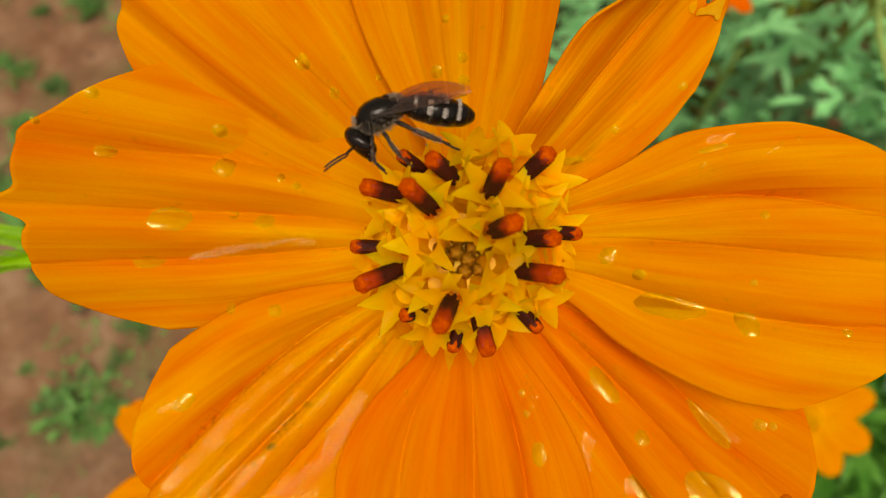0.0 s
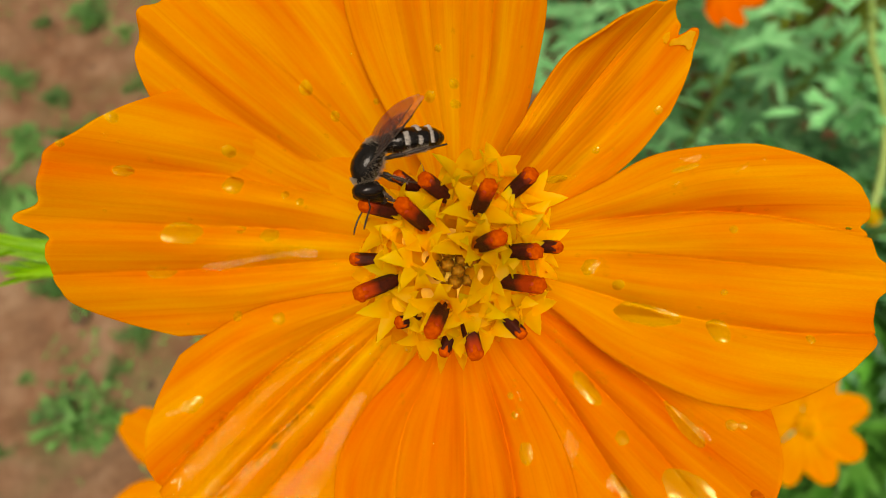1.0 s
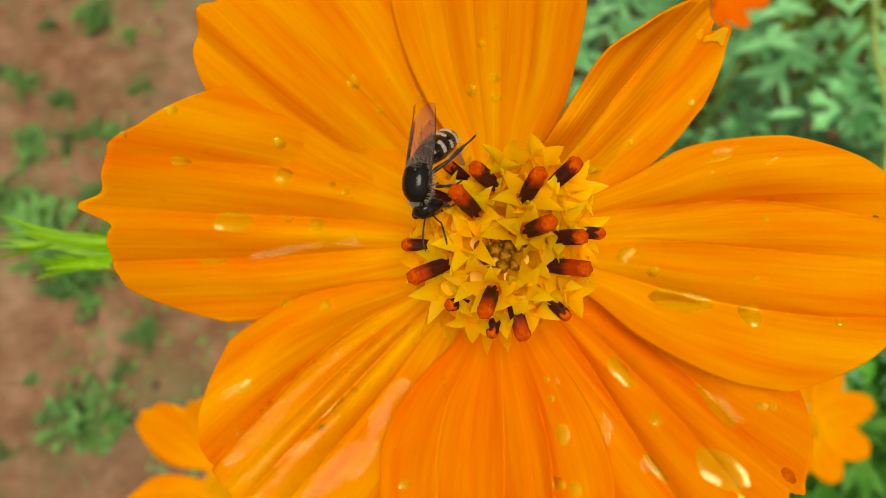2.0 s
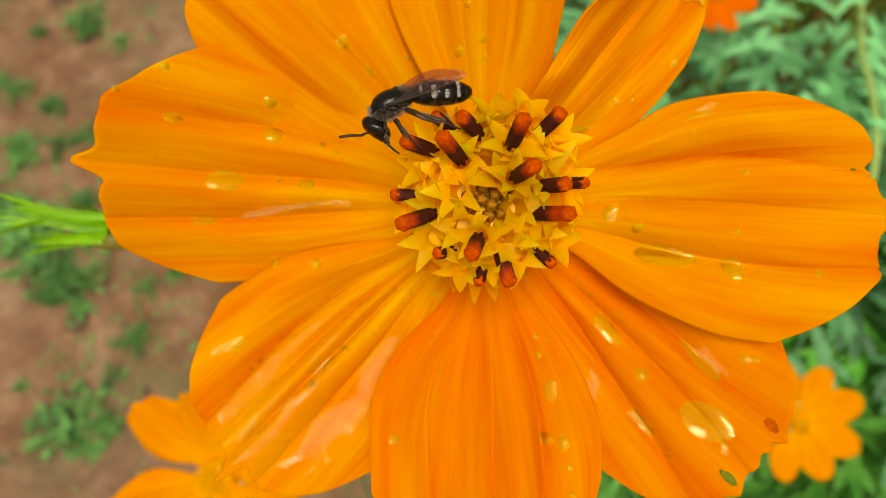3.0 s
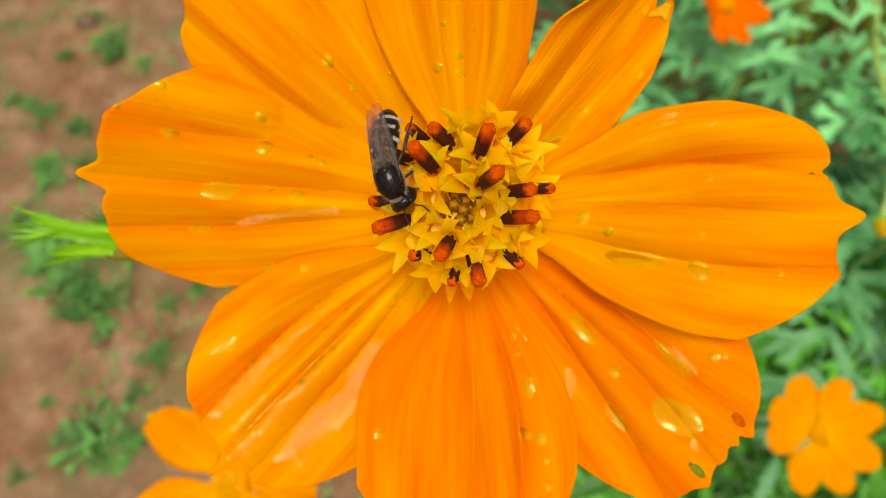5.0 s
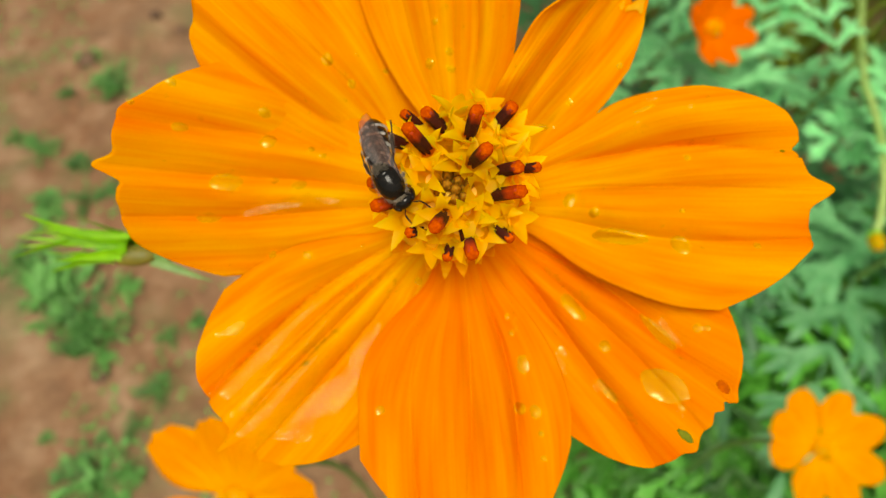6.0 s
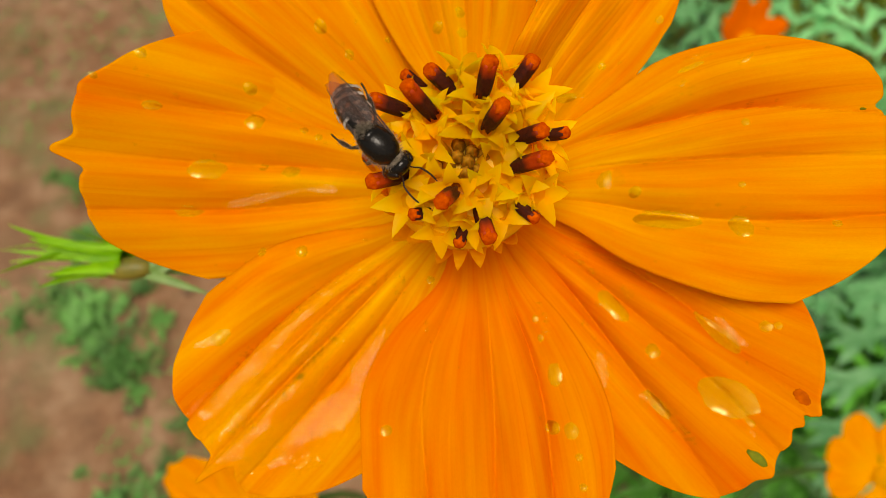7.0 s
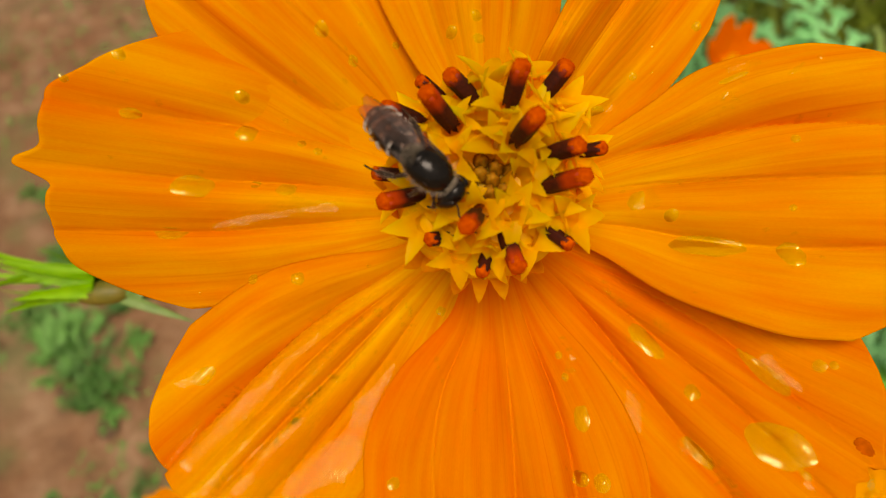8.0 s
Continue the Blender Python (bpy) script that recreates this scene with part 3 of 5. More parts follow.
small_flower("cosmos_flower", pose(-0.0545, 0.0362, 0.4488, 30, 0, 0) @ pose(0, 0, 0, 4, -4, 0), YELLOW_ORANGE,
             "open yellow-orange cosmos flower below the large one", seed=11, radius=24, lift=9.0, broad=1.05, ways=(10, 50, 92, 130, 198, 232, 278, 322), foot=(-0.06, 0.1, 0.0))
small_flower("cosmos_flower", pose(0.1526, 0.0853, 0.3212, 30, 0, 0) @ pose(0, 0, 0, -4, 8, 0), YELLOW_ORANGE, "flat open yellow-orange cosmos flower among leaves", seed=23, radius=27.5, lift=3.0, broad=0.95, ways=(17, 63, 113, 150, 183, 242, 293, 333), tooth=0.35, foot=(0.17, 0.13, 0.0))
small_flower("cosmos_flower", pose(0.15, 0.322, 0.35, 30, 0, 0) @ pose(0, 0, 0, 20, 14, 30), RED_ORANGE, "deep orange cosmos flower half hidden by leaves", seed=31, radius=24, lift=10.0, foot=(0.23, 0.46, 0.0))


def leaf_mesh(seed, mat, length=135.0):
    """A feathery, deeply cut cosmos leaf, lying along x."""
    rnd = random.Random(seed)
    bm = bmesh.new()

    def blade(base, angle, ln, wd, droop):
        n = 5
        rows = []
        ca, sa = math.cos(angle), math.sin(angle)
        for i in range(n + 1):
            u = i / n
            w = wd * (0.35 + 1.6 * u) * (1 - u ** 1.8) + 0.15
            x, y = u * ln, 0
            z = base.z - droop * u * u * ln + 0.06 * w
            c = Vector((base.x + ca * x, base.y + sa * x, z))
            off = Vector((-sa * w, ca * w, 0.28 * w))
            off2 = Vector((sa * w, -ca * w, 0.28 * w))
            rows.append((bm.verts.new(c + off), bm.verts.new(c - Vector((0, 0, 0.05 * w))), bm.verts.new(c + off2)))
        for a, b in zip(rows, rows[1:]):
            bm.faces.new((a[0], a[1], b[1], b[0]))
            bm.faces.new((a[1], a[2], b[2], b[1]))

    pts = [Vector((length * u, 3 * math.sin(2 * u + seed), -0.18 * length * u * u + 0.1 * length * u)) for u in (i / 10 for i in range(11))]
    tube(bm, pts, [1.1 - 0.07 * i for i in range(11)], 5)
    for i in (2, 4, 6, 8, 10):
        u = i / 10
        size = length * (0.5 - 0.34 * abs(u - 0.42)) * (1.0 if i < 10 else 0.8)
        if i == 10:
            blade(pts[10], 0.0, size * 0.9, 4.4, 0.2)
            break
        for sgn in (1, -1):
            ang = sgn * radians(rnd.uniform(42, 58) - 18 * u)
            ln = size * rnd.uniform(0.75, 1.05) * (1 - 0.35 * u)
            blade(pts[i], ang, ln, 3.4 * length / 95 * rnd.uniform(0.85, 1.2), rnd.uniform(0.0, 0.18))
            for f in (0.45,):
                q = pts[i] + Vector((math.cos(ang), math.sin(ang), 0)) * ln * f
                for s2 in (1, -1):
                    blade(q, ang + s2 * radians(rnd.uniform(26, 38)), ln * rnd.uniform(0.4, 0.55), 2.6 * length / 95, rnd.uniform(0, 0.2))
    return mesh("leaf", bm, mat)


LEAVES = [leaf_mesh(s, LEAF) for s in (1, 2, 3, 4, 5)]
LOW_LEAVES = [leaf_mesh(s, VIVID_LEAF) for s in (6, 7, 8, 9, 10)]


def cosmos_plant(x, y, height, leaves, seed, lean=(0.0, 0.0), size=1.0):
    rnd = random.Random(seed)
    ob = empty("cosmos_plant", pose(x, y, ground_z(x, y)), "low leafy cosmos plant with vivid green cut leaves" if height < 0.24 else "leafy cosmos plant with feathery blue-green leaves", "plant", "cosmos plants")
    top = Vector((lean[0], lean[1], height))
    pts = bezier((0, 0, -0.01), (lean[0] * 0.2, lean[1] * 0.2, height * 0.6), top, 12)
    bm = bmesh.new()
    tube(bm, pts, [0.0032 - 0.00015 * i for i in range(13)], 8)
    part("stem", bm, STEM, ob, scale=1.0)
    for i in range(leaves):
        u = 0.25 + 0.75 * (i + 0.5) / leaves
        p = pts[min(int(u * 12), 12)]
        az = i * 137.5 + rnd.uniform(-25, 25)
        s = size * rnd.uniform(0.8, 1.35) * (1.15 - 0.45 * u)
        lf = part("leaf", (LOW_LEAVES if height < 0.24 else LEAVES)[(i + seed) % 5], None, ob)
        lf.matrix_basis = pose(p.x, p.y, p.z, rnd.uniform(-14, 14), -rnd.uniform(-14, 22) * (0.4 + 0.6 * u), az) @ Matrix.Scale(s, 4)
    return ob


def plants():
    rnd = random.Random(9)
    spots = [(0.16, 0.30, 0.33), (0.24, 0.24, 0.33), (0.22, 0.35, 0.34), (0.31, 0.31, 0.34), (0.15, 0.50, 0.32),
             (0.13, 0.62, 0.3), (0.22, 0.15, 0.2), (0.30, 0.18, 0.22), (0.38, 0.25, 0.26), (0.17, 0.20, 0.18), (0.27, 0.08, 0.17), (0.36, 0.12, 0.18), (0.17, 0.08, 0.14), (0.25, 0.22, 0.2), (0.31, 0.1, 0.16), (0.2, 0.12, 0.15), (0.33, 0.24, 0.22),
             (0.19, 0.76, 0.3), (0.48, 0.33, 0.32), (0.26, 0.95, 0.34)]
    for i, (x, y, h) in enumerate(spots):
        cosmos_plant(x, y, h, 12, i, (rnd.uniform(-0.03, 0.03), rnd.uniform(-0.04, 0.02)), rnd.uniform(1.0, 1.3))


plants()


def side_stem():
    """A bare pale stem with a closed bud at its end."""
    ob = empty("cosmos_bud", pose(0.2216, 0.1995, 0.3074), "closed pale yellow-green cosmos bud on a bare stem", "bud", "cosmos buds")
    bm = bmesh.new()
    pts = bezier((0, 0, 0), (0.024, 0.045, 0.01), (0.0264, 0.1062, 0.0094), 8) + bezier((0.0264, 0.1062, 0.0094), (0.045, 0.16, 0.002), (0.073, 0.2164, -0.015), 6)[1:] + bezier((0.073, 0.2164, -0.015), (0.1, 0.28, -0.03), (0.13, 0.36, -0.3), 8)[1:]
    tube(bm, pts, 0.0021, 8)
    part("stem", bm, PALE_STEM, ob, "pale green stem", scale=1.0)
    bm = bmesh.new()
    ball(bm, (0, -2, 1), (4.2, 5.2, 4.2), 16, 10)
    part("bud_body", bm, PALEA, ob)
    for i in range(7):
        bm = bmesh.new()
        lobe(bm, 10, 1.6, -0.6, pose(0, 3, 1, 0, 0, -90) @ pose(0, 0, 0, 360 / 7 * i, 0, 0) @ pose(0, 0, 3.4, 0, 8, 0), 0.3, 0.0)
        part("bract", bm, FRESH, ob)


side_stem()


def green_bud():
    """A side bud with spiky green bracts, lying behind the large flower."""
    m = pose(-0.0408, 0.0418, 0.5508, 30, 0, 0)
    ob = empty("cosmos_bud", m, "fresh green spiky cosmos bud behind the large flower", "bud", "cosmos buds")
    rnd = random.Random(3)
    bm = bmesh.new()
    ball(bm, (1.6, -0.4, 0), (3.2, 1.35, 1.35), 18, 12)
    part("bud_body", bm, SEPAL, ob, "brownish-green closed bud body")
    for i in range(26):
        a = 360 * i / 26 + rnd.uniform(-10, 10)
        bm = bmesh.new()
        lobe(bm, rnd.uniform(5, 15.5), rnd.uniform(0.45, 0.95), rnd.uniform(-0.7, 0.6), pose(1.5, 0.6, 0, 0, 0, 174) @ pose(0, 0, 0, a, 0, 0) @ pose(0, 0, 1.5, 0, rnd.uniform(-20, 9), rnd.uniform(-7, 7)), 0.2, 0.06)
        part("bract", bm, FRESH, ob, "narrow bright green bract")
    for i, a in enumerate((-22, 16)):
        bm = bmesh.new()
        lobe(bm, 8 - 2 * i, 0.7, 0.4, pose(4, -1, 0, 20 * i, 0, a), 0.25, 0.0)
        part("leaflet", bm, STEM, ob)
    bm = bmesh.new()
    inv = m.inverted()
    tube(bm, [inv @ p for p in bezier(m @ Vector((0.004, 0, 0)), m @ Vector((0.03, 0.002, -0.02)), (0.022, 0.1, 0.33), 12)], 0.0011, 8)
    part("stem", bm, STEM, ob, scale=1.0)


green_bud()


# ---- weeds and stones on the soil ----
def weed_mesh(seed):
    rnd = random.Random(seed)
    bm = bmesh.new()
    arms = [rnd.uniform(0, 360) for _ in range(6)]
    for i in range(58):
        az, el, r = arms[i % 6] + rnd.gauss(0, 17), rnd.uniform(5, 70), 1.25 * rnd.random() ** 0.7
        p = Vector((18 * r * math.cos(radians(az)), 18 * r * math.sin(radians(az)), 2 + 10 * rnd.random() * (1 - 0.5 * r)))
        tube(bm, bezier((0, 0, -2), (p.x * 0.3, p.y * 0.3, p.z), p, 3), 0.3, 4)
        lobe(bm, rnd.uniform(4, 7.5), rnd.uniform(1.3, 2.2), rnd.uniform(0.2, 0.9), Matrix.Translation(p) @ pose(0, 0, 0, rnd.uniform(-25, 25), -el * 0.6, az + rnd.uniform(-40, 40)), 0.25, 0.0)
    return mesh("weed", bm, WEED, smooth=False)


def ground_cover():
    rnd = random.Random(4)
    kinds = [weed_mesh(s) for s in (1, 2, 3)]
    spots = [(-0.333, 0.168, 0.058), (-0.419, 0.356, 0.07), (-0.364, 0.316, 0.05), (-0.432, 0.491, 0.036), (-0.467, 0.542, 0.036), (-0.439, 0.674, 0.04), (-0.395, 0.643, 0.025), (-0.509, 0.676, 0.025), (-0.292, 0.254, 0.022),
             (-0.308, 0.218, 0.022), (-0.278, 0.334, 0.028), (-0.454, 0.392, 0.04), (-0.468, 0.46, 0.034), (-0.377, 0.404, 0.036), (-0.511, 0.383, 0.034), (-0.296, 0.309, 0.022), (-0.396, 0.205, 0.018), (-0.397, 0.144, 0.022),
             (-0.41, 0.33, 0.05), (-0.39, 0.29, 0.04), (-0.55, 0.6, 0.03), (-0.36, 0.56, 0.03), (0.04, 0.17, 0.04), (0.1, 0.14, 0.05), (0.12, 0.2, 0.05), (0.16, 0.12, 0.06), (-0.24, 0.8, 0.05), (-0.3, 0.74, 0.03),
             (-0.425, 0.393, 0.06), (-0.382, 0.334, 0.06), (-0.426, 0.357, 0.05), (-0.362, 0.368, 0.04), (-0.365, 0.477, 0.045), (-0.401, 0.498, 0.03), (-0.482, 0.478, 0.04), (-0.446, 0.682, 0.05), (-0.345, 0.181, 0.05),
             (-0.316, 0.174, 0.04), (-0.516, 0.572, 0.04), (-0.476, 0.405, 0.04), (-0.364, 0.285, 0.03), (-0.489, 0.726, 0.03), (-0.293, 0.25, 0.03)]
    for i, (x, y, s) in enumerate(spots):
        ob = tagged(part("weed", kinds[i % 3], None), "small green weed rosette on brown soil", "weed", "weeds")
        ob.matrix_basis = pose(x, y, ground_z(x, y), rnd.uniform(-8, 8), rnd.uniform(-8, 8), rnd.uniform(0, 360)) @ Matrix.Scale(s / 0.034, 4)
    bm = bmesh.new()
    for i in range(2600):
        x, y = rnd.uniform(-0.75, 0.1), rnd.uniform(0.08, 1.0)
        if noise.noise((x * 6, y * 6, 7.0)) < 0.05:
            continue
        s = rnd.uniform(2.5, 7.0)
        for k in range(3):
            lobe(bm, s, s * 0.28, 0.6, Matrix.Translation((x * 1000, y * 1000, ground_z(x, y) * 1000 + 0.6)) @ pose(0, 0, 0, rnd.uniform(-20, 20), -rnd.uniform(10, 60), rnd.uniform(0, 360)), 0.2, 0.0)
    tagged(part("seedlings", bm, WEED, smooth=False), "scattered tiny green seedlings on the soil", "weeds", kind="stuff")
    stones = [(-0.358, 0.273, 0.021), (-0.489, 0.723, 0.026), (-0.375, 0.776, 0.018), (-0.357, 0.173, 0.012), (-0.411, 0.31, 0.012), (-0.342, 0.312, 0.014), (-0.414, 0.801, 0.016), (-0.46, 0.7, 0.016)]
    stones += [(rnd.uniform(-0.6, 0.05), rnd.uniform(0.1, 0.95), rnd.uniform(0.004, 0.011)) for _ in range(34)]
    for i, (x, y, s) in enumerate(stones):
        bm = bmesh.new()
        bmesh.ops.create_icosphere(bm, subdivisions=3, radius=0.5)
        for v in bm.verts:
            v.co *= 1 + 0.35 * noise.noise(v.co * 1.7 + Vector((i, 0, 0))) + 0.1 * noise.noise(v.co * 6 + Vector((i, 0, 0)))
            v.co.z *= 0.7
        ob = part("stone", bm, STONE, scale=s)
        ob.matrix_basis = pose(x, y, ground_z(x, y) + 0.12 * s, rz=57 * i)
        tagged(ob, "rounded reddish-brown stone half sunk in soil" if s > 0.012 else "small brown clod of soil", "stone", "stones and clods")


ground_cover()


def grass():
    """A dense tuft of long arching grass behind the cosmos plants."""
    rnd = random.Random(8)
    bm = bmesh.new()
    for i in range(900):
        x, y = rnd.uniform(0.24, 0.7), rnd.uniform(0.5, 1.1)
        az, ln, wd = rnd.uniform(0, 2 * math.pi), rnd.uniform(0.14, 0.38), rnd.uniform(0.0015, 0.0038)
        lean = rnd.uniform(0.3, 0.9)
        side = Vector((-math.sin(az), math.cos(az), 0))
        rows = []
        for k in range(7):
            u = k / 6
            c = Vector((x + math.cos(az) * ln * lean * u * u, y + math.sin(az) * ln * lean * u * u, ground_z(x, y) - 0.004 + ln * (u - 0.35 * lean * u * u)))
            h = wd * (1 - u ** 2) + 0.0002
            rows.append((bm.verts.new(c + side * h + Vector((0, 0, h * 0.4))), bm.verts.new(c), bm.verts.new(c - side * h + Vector((0, 0, h * 0.4)))))
        for a, c in zip(rows, rows[1:]):
            bm.faces.new((a[0], a[1], c[1], c[0]))
            bm.faces.new((a[1], a[2], c[2], c[1]))
    tagged(part("grass", bm, GRASS, scale=1.0, smooth=False), "long olive-green arching grass blades", "grass", kind="stuff")


grass()


# ---- rain on the petals ----
from mathutils.bvhtree import BVHTree


def petal_tree():
    verts, faces = [], []
    for surf, m in PETALS.values():
        n, o = 60, len(verts)
        verts += [m @ surf(i / n, -1 + 2 * j / n) for i in range(n + 1) for j in range(n + 1)]
        faces += [(o + i * (n + 1) + j, o + (i + 1) * (n + 1) + j, o + (i + 1) * (n + 1) + j + 1, o + i * (n + 1) + j + 1) for i in range(n) for j in range(n)]
    return BVHTree.FromPolygons(verts, faces)


TREE = petal_tree()


def on_petal(x, y):
    """The place and the normal of the uppermost petal under (x, y) of the flower."""
    p, nrm, _, _ = TREE.ray_cast(Vector((x, y, 30)), Vector((0, 0, -1)))
    if p is None:
        return None, None
    return p, nrm if nrm.z > 0 else -nrm


def water_drop(x, y, radius, flat=0.55, stretch=1.0, angle=0.0, seed=0):
    """A dome of water that fills the grooves under it."""
    p, nrm = on_petal(x, y)
    if p is None:
        return
    bm = bmesh.new()
    ca, sa = math.cos(radians(angle)), math.sin(radians(angle))
    rings = []
    for i in range(13):
        q = i / 12
        ring = []
        for k in range(1 if i == 0 else 26):
            g = 2 * math.pi * k / 26
            w = 1 + 0.16 * noise.noise((math.cos(g) * q * 1.6 + seed, math.sin(g) * q * 1.6, 0.0))
            a, c = math.cos(g) * q * radius * stretch * w, math.sin(g) * q * radius * w
            dx, dy = a * ca - c * sa, a * sa + c * ca
            plane = p.z - (nrm.x * dx + nrm.y * dy) / max(nrm.z, 0.4)
            under = on_petal(x + dx, y + dy)[0]
            under = under.z if under and abs(under.z - plane) < radius else plane
            dome = 0.78 * radius * flat * (1 - q * q)
            ring.append(bm.verts.new((x + dx - p.x, y + dy - p.y, max(under + 0.02 + 0.5 * dome, plane + dome - 0.06 * radius * q) - p.z)))
        rings.append(ring)
    for k in range(26):
        bm.faces.new((rings[0][0], rings[1][k], rings[1][(k + 1) % 26]))
        for low, high in zip(rings[1:], rings[2:]):
            bm.faces.new((low[k], high[k], high[(k + 1) % 26], low[(k + 1) % 26]))
    big = radius * stretch > 1.2
    ob = part("water_drop", bm, WATER if radius > 0.2 else BEAD, m=FLOWER @ Matrix.Translation(p * MM))
    tagged(ob, "large clear water drop lying on an orange petal" if big else "small round clear water drop on an orange petal", "water drop", "rain drops")


# x, y in the flower (mm), radius, flatness, stretch, turn
for seed, drop in enumerate((
        (-21.8, 9.4, 0.36, 0.6, 1, 0), (-24.5, 7.6, 0.23, 0.6, 1, 0), (-21.7, 6.1, 0.4, 0.5, 1.3, 0), (-20.2, 6.9, 0.2, 0.7, 1, 0), (-15.5, 7.7, 0.43, 0.6, 1, 0),
        (-15.4, 5.4, 0.64, 0.5, 1, 0), (-22.2, 8.3, 0.16, 0.6, 1, 0), (-21.6, 7.9, 0.12, 0.6, 1, 0), (-12.0, 4.8, 0.26, 0.5, 1, 0), (-11.0, 4.3, 0.27, 0.5, 1, 0),
        (-19.0, 2.0, 0.81, 0.32, 1.5, 0), (-13.3, 1.9, 0.49, 0.35, 1.3, 0), (-15.3, 2.3, 0.31, 0.4, 1, 0), (-20.9, -0.7, 0.6, 0.3, 1.6, 0), (-12.6, -4.2, 0.45, 0.5, 1, 0))):
    water_drop(*drop, seed=seed + 0)
for seed, drop in enumerate((
        (-15.7, -4.1, 0.36, 0.4, 1, 70), (-10.2, 12.1, 0.47, 0.55, 1, 0), (-8.4, 10.4, 0.34, 0.5, 1, 0), (-5.5, 11.6, 0.22, 0.5, 1, 0),
        (-1.6, 11.7, 0.39, 0.55, 1, 0), (0.1, 12.5, 0.34, 0.5, 1, 0), (0.2, 11.2, 0.3, 0.4, 1.3, 0), (-1.0, 14.6, 0.25, 0.5, 1, 0), (14.2, 10.6, 0.29, 0.5, 1, 0),
        (10.2, 8.0, 0.26, 0.5, 1, 0), (7.5, 6.0, 0.27, 0.4, 3, 10), (13.8, -3.5, 0.85, 0.45, 2.6, -4), (18.2, -4.5, 0.66, 0.5, 1.25, -50), (18.8, 2.4, 0.25, 0.6, 1, 0))):
    water_drop(*drop, seed=seed + 15)
for seed, drop in enumerate((
        (9.8, -0.3, 0.44, 0.35, 1.5, 60), (11.7, -1.5, 0.39, 0.5, 1, 90), (23.6, -4.8, 0.24, 0.5, 1.2, 0), (18.2, -1.8, 0.21, 0.5, 1, 0), (15.6, 6.5, 0.21, 0.4, 4, 15),
        (18.9, 6.4, 0.16, 0.4, 4, 35), (15.0, 5.4, 0.17, 0.4, 2, 60), (18.3, -3.3, 0.12, 0.5, 1.6, 0), (10.0, -9.3, 0.63, 0.4, 2.3, -50), (16.7, -11.5, 0.56, 0.3, 3.4, -50),
        (16.5, -15.7, 1.22, 0.42, 1.45, -28), (19.5, -11.2, 0.38, 0.5, 1, 45), (20.2, -11.2, 0.25, 0.5, 1, 0), (12.3, -12.6, 0.48, 0.5, 1, 0), (12.3, -16.2, 0.39, 0.35, 3, -55))):
    water_drop(*drop, seed=seed + 30)
for seed, drop in enumerate((
        (17.6, -17.3, 0.21, 0.5, 1.8, -50), (5.1, -17.6, 0.48, 0.6, 1, 0), (6.3, -17.8, 0.48, 0.55, 1.2, 90), (6.7, -19.5, 0.26, 0.6, 1, 0), (6.8, -21.4, 0.26, 0.6, 1, 0),
        (5.5, -14.0, 0.49, 0.4, 1.7, 90), (4.4, -10.0, 0.23, 0.5, 1.2, 90), (4.7, -11.4, 0.22, 0.5, 1.2, 90), (-6.4, -17.2, 0.34, 0.35, 1.2, 0), (-3.3, -6.7, 0.32, 0.5, 1, 0),
        (-18.5, -10.3, 0.48, 0.35, 1.7, 35), (-17.1, -12.9, 0.17, 0.5, 1, 0))):
    water_drop(*drop, seed=seed + 45)
def patch(name, key, spots, mat, lift, thick, rough, seed, parent=None, fray=0.0):
    """A thin irregular sheet that lies on a petal, where the spots (u, v, reach along, reach across) run together."""
    surf, m = PETALS[key]
    bm = bmesh.new()
    nu, nv = 220, 240
    grid = {}

    def inside(u, v):
        best = max(1 - ((u - a) / ra) ** 2 - ((v - b - slope * (u - a)) / rb) ** 2 for a, b, ra, rb, slope in spots)
        return best + rough * noise.fractal((u * 14, v * 9, seed), 1.0, 2.0, 3) + fray * noise.noise((u * 62, v * 46, seed)) > 0

    def vert(i, j):
        if (i, j) not in grid:
            u, v = i / nu, -1 + 2 * j / nv
            p = surf(u, v)
            across = surf(u, v + 0.02) - p
            nrm = (surf(u + 0.02, v) - p).cross(across).normalized()
            grid[i, j] = bm.verts.new(m @ (p + nrm * (lift + (0.07 * noise.noise((u * 50, v * 34, seed)) if fray else 0))))
        return grid[i, j]
    for i in range(nu):
        for j in range(nv):
            if inside((i + 0.5) / nu, -1 + 2 * (j + 0.5) / nv):
                bm.faces.new((vert(i, j), vert(i + 1, j), vert(i + 1, j + 1), vert(i, j + 1)))
    for _ in range(1 if fray else 3):
        bmesh.ops.smooth_vert(bm, verts=[v for v in bm.verts if v.is_boundary], factor=0.5, use_axis_x=True, use_axis_y=True, use_axis_z=True)
    ob = part(name, bm, mat, parent, m=None if parent else FLOWER)
    if thick:
        s = ob.modifiers.new("thickness", "SOLIDIFY")
        s.thickness, s.offset = thick * MM, 1.0
    return ob


for seed, spots in enumerate((((0.5, -0.36, 0.24, 0.09, 0.1), (0.72, -0.28, 0.25, 0.1, 0.25), (0.86, -0.14, 0.12, 0.14, 0.2)), ((0.52, -0.1, 0.24, 0.06, 0.05), (0.76, -0.04, 0.2, 0.09, 0.05), (0.9, 0.02, 0.08, 0.1, 0.0)), ((0.55, 0.12, 0.2, 0.06, 0.0), (0.74, 0.18, 0.16, 0.1, 0.05)), ((0.9, 0.2, 0.07, 0.2, 0.0),))):
    tagged(patch("water_film", "lower_left", spots, FILM, 0.09, 0.0, 0.42, seed, fray=0.75), "thin glistening film of rain water on an orange petal", "water film", "rain drops")


